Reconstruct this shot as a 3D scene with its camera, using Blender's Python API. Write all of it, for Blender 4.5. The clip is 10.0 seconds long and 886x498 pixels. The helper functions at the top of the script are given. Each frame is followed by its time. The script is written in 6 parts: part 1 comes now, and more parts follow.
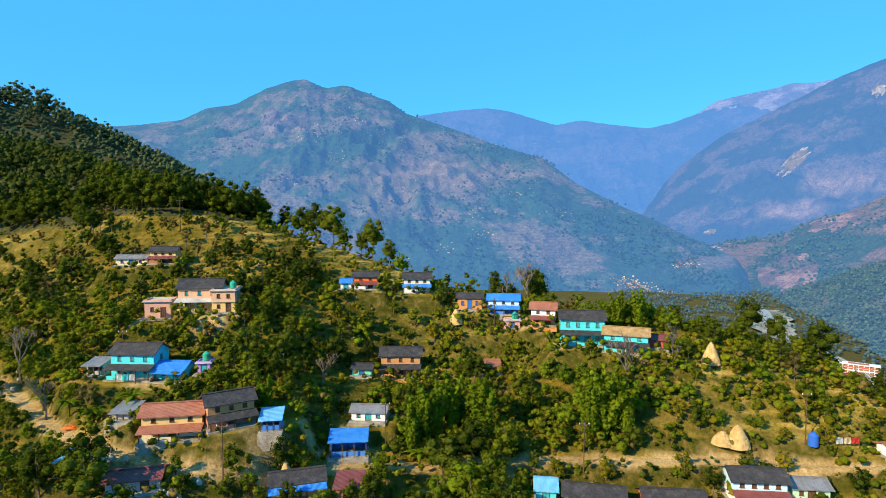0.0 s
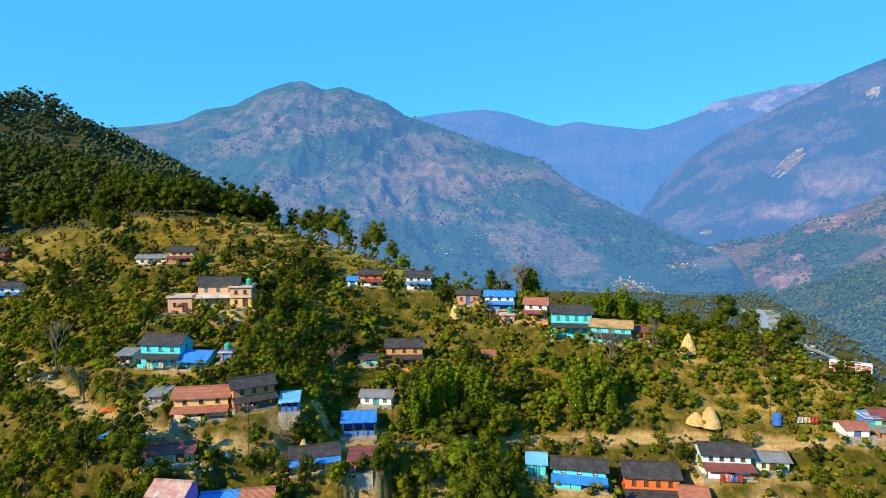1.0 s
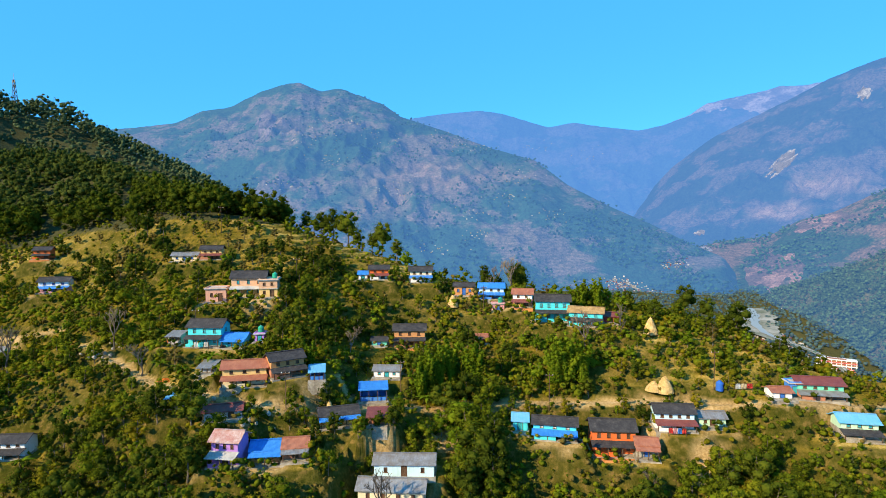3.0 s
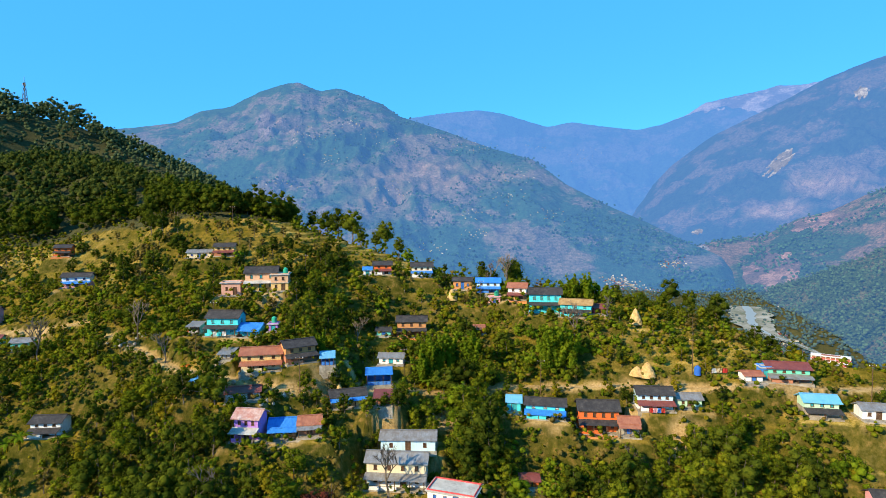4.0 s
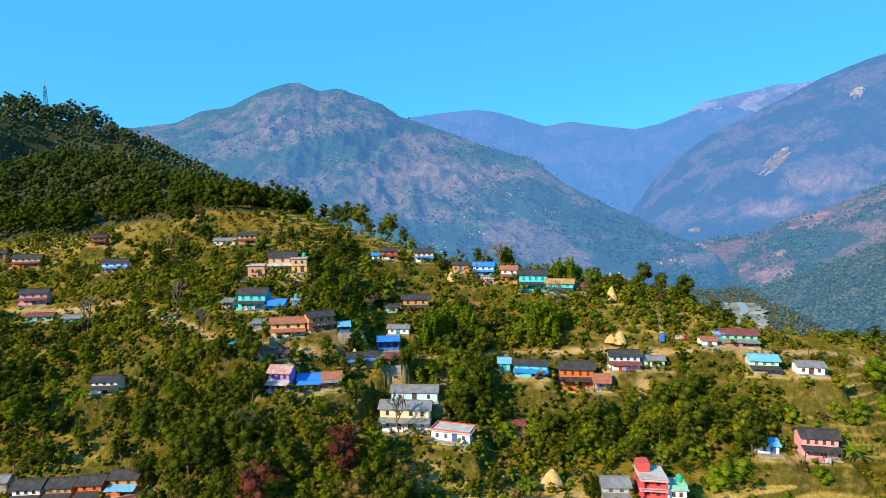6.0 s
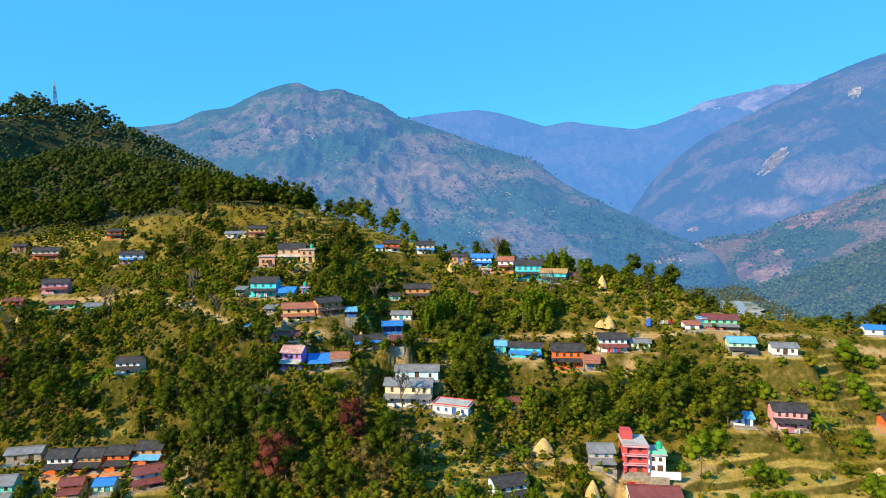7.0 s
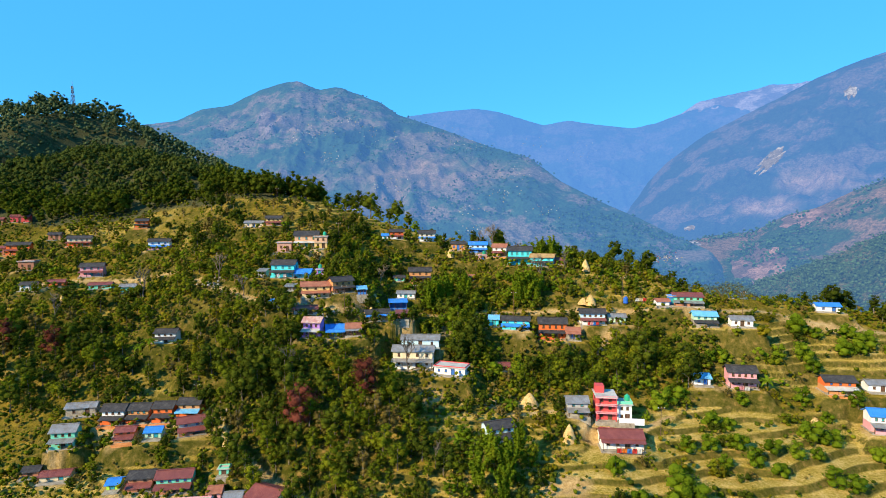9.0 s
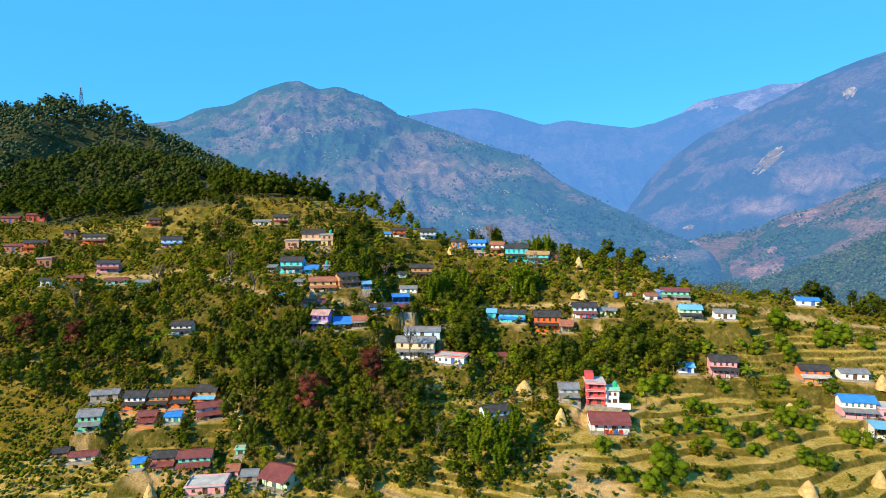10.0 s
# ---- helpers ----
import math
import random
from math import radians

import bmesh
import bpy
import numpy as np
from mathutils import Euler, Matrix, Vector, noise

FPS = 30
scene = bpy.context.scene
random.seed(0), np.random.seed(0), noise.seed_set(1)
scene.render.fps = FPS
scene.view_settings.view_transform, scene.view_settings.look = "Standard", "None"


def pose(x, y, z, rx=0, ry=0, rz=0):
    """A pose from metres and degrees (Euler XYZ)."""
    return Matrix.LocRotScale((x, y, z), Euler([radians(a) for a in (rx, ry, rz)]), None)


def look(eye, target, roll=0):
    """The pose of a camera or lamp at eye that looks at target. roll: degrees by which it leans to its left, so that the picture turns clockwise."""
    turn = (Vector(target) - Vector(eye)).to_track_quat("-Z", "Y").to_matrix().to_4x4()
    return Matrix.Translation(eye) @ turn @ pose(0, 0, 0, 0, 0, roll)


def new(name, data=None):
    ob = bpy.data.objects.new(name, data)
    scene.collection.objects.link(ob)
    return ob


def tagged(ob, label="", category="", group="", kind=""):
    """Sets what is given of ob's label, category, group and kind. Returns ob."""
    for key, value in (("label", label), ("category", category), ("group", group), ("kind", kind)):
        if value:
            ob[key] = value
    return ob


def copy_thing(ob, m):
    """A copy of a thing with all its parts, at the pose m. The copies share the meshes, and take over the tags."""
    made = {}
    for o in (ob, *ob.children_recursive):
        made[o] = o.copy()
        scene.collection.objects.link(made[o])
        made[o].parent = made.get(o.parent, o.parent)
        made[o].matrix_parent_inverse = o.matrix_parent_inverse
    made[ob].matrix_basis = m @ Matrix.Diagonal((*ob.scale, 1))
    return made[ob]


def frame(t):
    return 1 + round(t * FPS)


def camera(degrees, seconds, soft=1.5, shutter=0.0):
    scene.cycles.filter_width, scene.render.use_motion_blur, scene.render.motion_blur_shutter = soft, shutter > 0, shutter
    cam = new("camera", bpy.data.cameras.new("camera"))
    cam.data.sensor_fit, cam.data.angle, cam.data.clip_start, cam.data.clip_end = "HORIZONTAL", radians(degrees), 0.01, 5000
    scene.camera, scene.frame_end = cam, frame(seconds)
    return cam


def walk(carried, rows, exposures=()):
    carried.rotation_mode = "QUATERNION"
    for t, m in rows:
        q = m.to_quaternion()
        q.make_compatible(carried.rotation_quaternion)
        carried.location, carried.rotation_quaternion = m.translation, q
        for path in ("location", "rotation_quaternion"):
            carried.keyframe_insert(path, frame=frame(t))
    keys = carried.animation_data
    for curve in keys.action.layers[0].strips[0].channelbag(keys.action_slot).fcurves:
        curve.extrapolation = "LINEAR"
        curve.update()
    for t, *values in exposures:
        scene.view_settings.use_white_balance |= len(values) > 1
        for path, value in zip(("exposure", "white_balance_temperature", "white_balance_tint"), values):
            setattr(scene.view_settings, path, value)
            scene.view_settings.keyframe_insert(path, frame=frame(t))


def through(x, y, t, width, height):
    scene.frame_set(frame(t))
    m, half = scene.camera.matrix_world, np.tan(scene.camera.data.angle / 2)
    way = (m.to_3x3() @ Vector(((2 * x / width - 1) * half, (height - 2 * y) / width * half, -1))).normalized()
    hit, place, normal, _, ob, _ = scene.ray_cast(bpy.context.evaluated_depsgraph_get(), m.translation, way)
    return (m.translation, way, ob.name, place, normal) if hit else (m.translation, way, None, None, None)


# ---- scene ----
cam = camera(75.7, 10.0, 0.9)
METRES, EYE, TILT, LEAN, TURN = 95.0, 60.0, -3.5, 0.0, 0.0
ROWS = [
    (0.0, 0.0, 0.0, 0.0, 0.0, 0.0, -0.0),
    (0.5, -0.0032, -0.0466, -0.0017, -0.11, 0.04, 0.02),
    (1.0, -0.0057, -0.0945, -0.003, -0.25, 0.1, 0.06),
    (1.5, -0.008, -0.1432, -0.0046, -0.38, 0.13, 0.1),
    (2.0, -0.0102, -0.1922, -0.0061, -0.48, 0.15, 0.13),
    (2.5, -0.0123, -0.2415, -0.0079, -0.56, 0.18, 0.16),
    (4.0, -0.0171, -0.3906, -0.0186, -0.71, 0.11, 0.26),
    (4.5, -0.0187, -0.4409, -0.0274, -0.76, 0.09, 0.29),
    (5.0, -0.02, -0.4913, -0.0377, -0.78, 0.1, 0.34),
    (5.5, -0.0216, -0.5416, -0.0469, -0.8, 0.06, 0.38),
    (7.0, -0.0268, -0.69, -0.0841, -0.85, 0.06, 0.39),
    (7.5, -0.0286, -0.7397, -0.0972, -0.88, 0.06, 0.39),
    (8.0, -0.0302, -0.7893, -0.1102, -0.9, 0.01, 0.37),
    (8.5, -0.0321, -0.8388, -0.122, -0.93, -0.01, 0.32),
    (9.0, -0.0342, -0.8881, -0.1247, -0.97, -0.06, 0.27),
    (9.5, -0.0365, -0.9371, -0.1283, -0.99, -0.11, 0.24),
    (10.0, -0.0385, -0.9863, -0.1315, -1.0, -0.13, 0.23),
]
walk(cam, [(t, pose(0, 0, EYE, TILT, LEAN, TURN) @ pose(METRES * x, METRES * y, METRES * z, 90 + pitch, roll, yaw)) for t, x, y, z, yaw, pitch, roll in ROWS], [(0.0, 0.72), (10.0, 0.72)])

# ---- sky and sun ----
SUN_DIR = Vector((-0.66, -0.55, 0.50)).normalized()
world = bpy.data.worlds.new("sky")
scene.world = world
world.use_nodes = True
wn, wl = world.node_tree.nodes, world.node_tree.links
sky_tex = wn.new("ShaderNodeTexSky")
sky_tex.sky_type, sky_tex.sun_disc = "NISHITA", False
sky_tex.sun_elevation = math.asin(SUN_DIR.z)
sky_tex.sun_rotation = math.atan2(SUN_DIR.x, SUN_DIR.y) % (2 * math.pi)
sky_tex.altitude, sky_tex.air_density, sky_tex.dust_density, sky_tex.ozone_density = 2600, 0.9, 0.05, 4.0
grade = wn.new("ShaderNodeMix")
grade.data_type, grade.blend_type = "RGBA", "MULTIPLY"
grade.inputs[0].default_value, grade.inputs[7].default_value = 1.0, (0.066, 0.148, 0.219, 1.0)
wl.new(sky_tex.outputs[0], grade.inputs[6])
even = wn.new("ShaderNodeMix")      # the deep, even azure of the dry winter sky
even.data_type = "RGBA"
even.inputs[0].default_value, even.inputs[7].default_value = 0.72, (0.050, 0.345, 0.715, 1.0)
wl.new(grade.outputs[2], even.inputs[6])
wl.new(even.outputs[2], wn["Background"].inputs[0])
wn["Background"].inputs[1].default_value = 1.0
sun = new("sun", bpy.data.lights.new("sun", "SUN"))
sun.data.energy, sun.data.angle, sun.data.color = 5.0, radians(0.5), (1.0, 0.815, 0.51)
sun.matrix_world = look(SUN_DIR * 100, (0, 0, 0))

# ---- materials ----
class Nodes:
    """A small helper to wire one node material."""
    def __init__(self, name, rough=0.9, spec=0.2):
        self.m = bpy.data.materials.new(name)
        self.m.use_nodes = True
        self.t = self.m.node_tree
        self.b = self.t.nodes["Principled BSDF"]
        self.b.inputs["Roughness"].default_value = rough
        self.b.inputs["Specular IOR Level"].default_value = spec

    def n(self, kind, **sockets):
        node = self.t.nodes.new(kind)
        for key, value in sockets.items():
            self.put(node.inputs[key.replace("_", " ")], value)
        return node

    def put(self, socket, value):
        if isinstance(value, bpy.types.NodeSocket):
            self.t.links.new(value, socket)
        else:
            socket.default_value = value

    def coords(self, which="Object"):
        return self.n("ShaderNodeTexCoord").outputs[which]

    def place(self):
        return self.n("ShaderNodeNewGeometry").outputs["Position"]

    def noise(self, where, scale, detail=4.0, rough=0.6, stretch=None):
        if stretch:
            mp = self.n("ShaderNodeMapping")
            self.put(mp.inputs["Vector"], where)
            mp.inputs["Scale"].default_value = stretch
            where = mp.outputs[0]
        node = self.n("ShaderNodeTexNoise", Vector=where, Scale=scale, Detail=detail, Roughness=rough)
        return node.outputs["Fac"]

    def ramp(self, fac, *stops):
        node = self.n("ShaderNodeValToRGB", Fac=fac)
        r = node.color_ramp
        while len(r.elements) < len(stops):
            r.elements.new(0.5)
        for e, (p, c) in zip(r.elements, stops):
            e.position, e.color = p, (*c, 1) if len(c) == 3 else (c[0], c[0], c[0], 1)
        return node.outputs[0]

    def mix(self, fac, a, b, blend="MIX"):
        node = self.n("ShaderNodeMix")
        node.data_type, node.blend_type = "RGBA", blend
        for i, v in ((0, fac), (6, a), (7, b)):
            if isinstance(v, tuple) and len(v) == 3:
                v = (*v, 1)
            self.put(node.inputs[i], v)
        return node.outputs[2]

    def math(self, op, a, b=0.0):
        node = self.n("ShaderNodeMath")
        node.operation = op
        self.put(node.inputs[0], a)
        self.put(node.inputs[1], b)
        return node.outputs[0]

    def bump(self, height, strength, dist):
        node = self.n("ShaderNodeBump", Height=height, Strength=strength, Distance=dist)
        self.t.links.new(node.outputs[0], self.b.inputs["Normal"])

    def done(self, colour):
        self.put(self.b.inputs["Base Color"], colour if not isinstance(colour, tuple) else (*colour, 1))
        return self.m


def paint(name, c, rough=0.75):
    """Weathered limewash: rain streaks, dust low down by its own blotches, fine grain."""
    k = Nodes(name, rough)
    p = k.place()
    blotch = k.ramp(k.noise(p, 0.9, 5), (0.35, (0.0,)), (0.75, (1.0,)))
    streak = k.ramp(k.noise(p, 1.0, 3, 0.6, (3.0, 3.0, 0.35)), (0.45, (0.0,)), (0.8, (1.0,)))
    grain = k.noise(p, 14, 3)
    dull = tuple(v * 0.62 + 0.05 for v in c)
    col = k.mix(k.math("MULTIPLY", blotch, 0.45), c, dull)
    col = k.mix(k.math("MULTIPLY", streak, 0.4), col, tuple(v * 0.5 + 0.03 for v in c))
    tint = k.n("ShaderNodeObjectInfo").outputs["Random"]
    col = k.mix(k.math("MULTIPLY", tint, 0.22), col, tuple(v * 0.75 + 0.04 for v in c))
    k.bump(grain, 0.3, 0.03)
    return k.done(col)


def sheet(name, c, c2, amount=0.4, rough=0.45, metal=0.0):
    """Corrugated roofing sheet with faded and rusted patches."""
    k = Nodes(name, rough, 0.4)
    p = k.coords()
    wave = k.n("ShaderNodeTexWave", Vector=p, Scale=2.2, Distortion=0.3)
    wave.wave_type, wave.bands_direction = "BANDS", "X"
    patch = k.ramp(k.noise(p, 0.8, 6, 0.7), (0.5 - amount * 0.35, (0.0,)), (0.78 - amount * 0.3, (1.0,)))
    fine = k.ramp(k.noise(p, 1.5, 4, 0.6, (4.0, 0.5, 1.0)), (0.4, (0.0,)), (0.75, (1.0,)))
    col = k.mix(patch, c, c2)
    col = k.mix(k.math("MULTIPLY", fine, 0.45), col, tuple(v * 0.55 for v in c2))
    col = k.mix(k.math("MULTIPLY", k.n("ShaderNodeObjectInfo").outputs["Random"], 0.2), col, tuple(v * 0.7 for v in c))
    k.b.inputs["Metallic"].default_value = metal
    k.bump(wave.outputs["Fac"], 0.7, 0.04)
    return k.done(col)


def slate(name):
    k = Nodes(name, 0.8, 0.25)
    p = k.coords()
    cell = k.n("ShaderNodeTexVoronoi", Vector=p, Scale=2.6)
    col = k.ramp(k.noise(p, 0.9, 6, 0.7), (0.3, (0.022, 0.021, 0.024)), (0.55, (0.06, 0.055, 0.055)), (0.8, (0.13, 0.115, 0.10)))
    tone = k.mix(k.math("MULTIPLY", cell.outputs["Distance"], 0.6), col, (0.02, 0.02, 0.022))
    k.bump(cell.outputs["Distance"], 0.8, 0.06)
    return k.done(tone)


def mottled(name, a, b, c, scale=1.0, rough=0.9, bump=0.5, dist=0.1):
    """Three tones by noise at two scales."""
    k = Nodes(name, rough, 0.15)
    p = k.place()
    big, small = k.noise(p, 0.5 * scale, 5, 0.65), k.noise(p, 5.0 * scale, 5, 0.7)
    both = k.math("ADD", k.math("MULTIPLY", big, 0.6), k.math("MULTIPLY", small, 0.4))
    k.bump(small, bump, dist)
    return k.done(k.ramp(both, (0.36, a), (0.5, b), (0.64, c)))


def leaves(name, dark, mid, light, through=0.35):
    """Foliage: tone by clump and by plant, light shining through."""
    dark, mid, light = ((r * 1.22, g, b * 0.6) for r, g, b in (dark, mid, light))
    k = Nodes(name, 0.9, 0.0)
    island = k.n("ShaderNodeNewGeometry").outputs["Random Per Island"]
    each = k.n("ShaderNodeObjectInfo").outputs["Random"]
    patch = k.noise(k.place(), 0.16, 2)
    f = k.math("ADD", k.math("MULTIPLY", island, 0.36), k.math("MULTIPLY", each, 0.34))
    f = k.math("ADD", f, k.math("MULTIPLY", k.math("SUBTRACT", patch, 0.28), 0.55))
    tuft = k.noise(k.place(), 2.4, 4, 0.75)
    f = k.math("ADD", f, k.math("MULTIPLY", k.math("SUBTRACT", tuft, 0.5), 0.75))
    col = k.ramp(f, (0.12, dark), (0.5, mid), (0.92, light))
    k.bump(tuft, 0.55, 0.4)
    k.done(col)
    tr = k.n("ShaderNodeBsdfTranslucent", Color=k.mix(1.0, col, (1.0, 1.15, 0.55), "MULTIPLY"))
    mx = k.n("ShaderNodeMixShader", Fac=through)
    k.t.links.new(k.b.outputs[0], mx.inputs[1])
    k.t.links.new(tr.outputs[0], mx.inputs[2])
    k.t.links.new(mx.outputs[0], k.t.nodes["Material Output"].inputs["Surface"])
    return k.m


M = {}
for key, rgb in dict(turquoise=(0.06, 0.60, 0.66), yellow=(0.72, 0.48, 0.18), cream=(0.75, 0.62, 0.40), orange=(0.70, 0.14, 0.025),
                     pink=(0.72, 0.33, 0.36), brickpink=(0.62, 0.33, 0.24), white=(0.78, 0.77, 0.75), purple=(0.42, 0.20, 0.58), peach=(0.68, 0.40, 0.24), blue=(0.05, 0.22, 0.65),
                     green=(0.16, 0.60, 0.42), palegreen=(0.50, 0.72, 0.50), paleblue=(0.52, 0.72, 0.80), mud=(0.55, 0.25, 0.09), red=(0.60, 0.07, 0.07),
                     grey=(0.42, 0.41, 0.40), brick=(0.42, 0.17, 0.09), lime=(0.45, 0.75, 0.06)).items():
    M[key] = paint("wall_" + key, rgb)
M["slate"] = slate("slate_roof")
M["tin_blue"] = sheet("tin_blue", (0.02, 0.17, 0.62), (0.05, 0.26, 0.68), 0.5)
M["tin_sky"] = sheet("tin_sky", (0.10, 0.42, 0.72), (0.20, 0.48, 0.68), 0.5)
M["tin_rust"] = sheet("tin_rust", (0.26, 0.07, 0.04), (0.40, 0.16, 0.09), 0.6, 0.7)
M["tin_maroon"] = sheet("tin_maroon", (0.15, 0.035, 0.035), (0.24, 0.07, 0.055), 0.5, 0.6)
M["tin_grey"] = sheet("tin_grey", (0.34, 0.36, 0.38), (0.22, 0.19, 0.17), 0.5, 0.5, 0.3)
M["tin_patch"] = sheet("tin_patch", (0.62, 0.55, 0.52), (0.42, 0.16, 0.12), 0.6, 0.6)
M["concrete"] = mottled("concrete", (0.28, 0.27, 0.25), (0.42, 0.41, 0.38), (0.55, 0.53, 0.50), 1.0)
M["thatch"] = mottled("thatch", (0.20, 0.12, 0.05), (0.33, 0.21, 0.09), (0.45, 0.31, 0.15), 2.0)
M["stone"] = mottled("stone", (0.16, 0.13, 0.10), (0.30, 0.26, 0.20), (0.44, 0.40, 0.33), 2.0)
M["wood"] = mottled("dark_wood", (0.05, 0.03, 0.02), (0.10, 0.06, 0.035), (0.17, 0.10, 0.06), 2.0, 0.7)
M["wood_blue"] = paint("painted_wood_blue", (0.03, 0.15, 0.50), 0.5)
M["wood_teal"] = paint("painted_wood_teal", (0.03, 0.38, 0.42), 0.5)
M["wood_brown"] = paint("painted_wood_brown", (0.13, 0.06, 0.03), 0.5)
M["wood_white"] = paint("painted_wood_white", (0.70, 0.70, 0.68), 0.5)
M["dark_room"] = paint("dim_room", (0.06, 0.05, 0.045))
M["tank_green"] = paint("tank_green", (0.02, 0.35, 0.20), 0.4)
M["tank_blue"] = paint("tank_blue", (0.02, 0.12, 0.50), 0.4)
M["plastic_red"] = paint("cloth_red", (0.65, 0.05, 0.04), 0.6)
M["cloth_orange"] = paint("cloth_orange", (0.80, 0.22, 0.02), 0.7)
M["straw"] = mottled("straw", (0.38, 0.23, 0.08), (0.60, 0.39, 0.15), (0.74, 0.53, 0.25), 2.5, 0.85, 0.9, 0.2)
M["bark"] = mottled("bark", (0.07, 0.05, 0.035), (0.14, 0.11, 0.08), (0.24, 0.20, 0.16), 3.0)
M["earth"] = mottled("bare_earth", (0.30, 0.19, 0.10), (0.46, 0.30, 0.16), (0.60, 0.42, 0.24), 0.8)
M["mud_floor"] = mottled("mud_floor", (0.42, 0.15, 0.05), (0.58, 0.22, 0.07), (0.70, 0.32, 0.13), 0.8)
M["sand"] = mottled("river_sand", (0.10, 0.12, 0.07), (0.25, 0.24, 0.19), (0.42, 0.40, 0.35), 0.035)
M["leaf_dark"] = leaves("leaf_dark", (0.017, 0.030, 0.007), (0.052, 0.086, 0.015), (0.130, 0.178, 0.025))
M["leaf_mid"] = leaves("leaf_mid", (0.030, 0.050, 0.008), (0.100, 0.150, 0.015), (0.240, 0.285, 0.028))
M["leaf_bright"] = leaves("leaf_bright", (0.045, 0.095, 0.010), (0.118, 0.205, 0.018), (0.21, 0.31, 0.030), 0.4)
M["leaf_yellow"] = leaves("leaf_yellow", (0.062, 0.078, 0.008), (0.150, 0.165, 0.016), (0.27, 0.25, 0.032), 0.4)
M["leaf_dry"] = leaves("leaf_dry", (0.052, 0.050, 0.020), (0.115, 0.105, 0.044), (0.20, 0.17, 0.078), 0.25)
M["leaf_red"] = leaves("leaf_red", (0.06, 0.022, 0.025), (0.13, 0.045, 0.05), (0.21, 0.08, 0.08), 0.3)
M["leaf_olive"] = leaves("leaf_olive", (0.022, 0.040, 0.018), (0.060, 0.096, 0.034), (0.118, 0.155, 0.052))
M["leaf_pine"] = leaves("leaf_pine", (0.024, 0.050, 0.042), (0.056, 0.098, 0.076), (0.115, 0.160, 0.110), 0.2)

# ---- the lie of the land ----
LAND_SOUTH = [
    [-70.1, -82.1, -93.1, -100.1, -100.4, -97.9, -97.9, -100.1, -102.6, -103.5, -100.5, -94.3],
    [-51.6, -55.2, -60.8, -66.6, -65.6, -65.5, -65.3, -64.2, -65.7, -70.0, -71.3, -68.7],
    [-34.0, -30.4, -28.3, -29.4, -30.6, -37.2, -32.4, -28.4, -29.2, -34.1, -40.4, -46.2],
    [-16.2, -10.9, -4.4, -2.0, -11.4, -15.6, 6.4, 4.1, -7.0, -2.6, -14.0, -34.6],
    [4.2, 3.2, 2.7, 0.2, -5.0, 25.0, 5.8, 6.3, 7.2, 19.0, -5.3, -43.1],
    [28.3, 20.2, 19.0, 16.9, 31.4, 36.2, 17.8, 45.4, 32.1, 19.9, -25.1, -71.5],
]
LAND_NORTH = [
    [56.6, 37.9, 18.1, 31.3, 57.7, 52.9, 53.4, 37.4, 2.4, -19.1, -66.4, -106.2],
    [82.9, 79.6, 75.6, 89.8, 72.8, 20.5, -10.6, -21.1, -41.0, -67.7, -102.5, -132.3],
    [101.9, 126.3, 142.3, 96.6, 21.2, -53.2, -82.7, -79.2, -93.9, -111.7, -129.7, -147.5],
    [108.0, 94.0, 71.7, -14.0, -100.0, -137.2, -150.5, -153.2, -154.6, -151.4, -152.2, -155.8],
    [109.2, 37.3, -34.6, -121.4, -191.9, -219.7, -224.8, -222.9, -212.1, -194.5, -177.2, -162.0],
]
LAND = np.array(LAND_SOUTH + LAND_NORTH)
SITES = []      # every building: x, y, floor height, half width, half depth, turn


def axis(v, low, high, soft, n):
    a, b = np.arcsinh(low / soft), np.arcsinh(high / soft)
    u = np.clip((np.arcsinh(v / soft) - a) / (b - a) * (n - 3), 0, n - 3 - 1e-6)
    i = u.astype(int)
    f = u - i
    return i, ((1 - f) ** 3 / 6, (3 * f ** 3 - 6 * f ** 2 + 4) / 6, (-3 * f ** 3 + 3 * f ** 2 + 3 * f + 1) / 6, f ** 3 / 6)


def swell(x, y, size, seed=0.0):
    """Smooth cheap noise of waves, about -1 to 1, for arrays."""
    x, y = x / size + seed * 3.7, y / size - seed * 2.3
    a = np.sin(x * 1.7 + 1.3 * np.sin(y * 1.1 + seed)) + np.sin(y * 2.1 + 1.7 * np.sin(x * 0.9 + 2.0))
    b = np.sin((x + y) * 2.9 + 1.1 * np.sin(x * 2.3 - y)) + np.sin((x - 0.7 * y) * 4.3 + seed)
    return 0.36 * a + 0.2 * b


FLOOR = -155.0


def smooth(a, b, v):
    k = np.clip((v - a) / (b - a), 0, 1)
    return k * k * (3 - 2 * k)


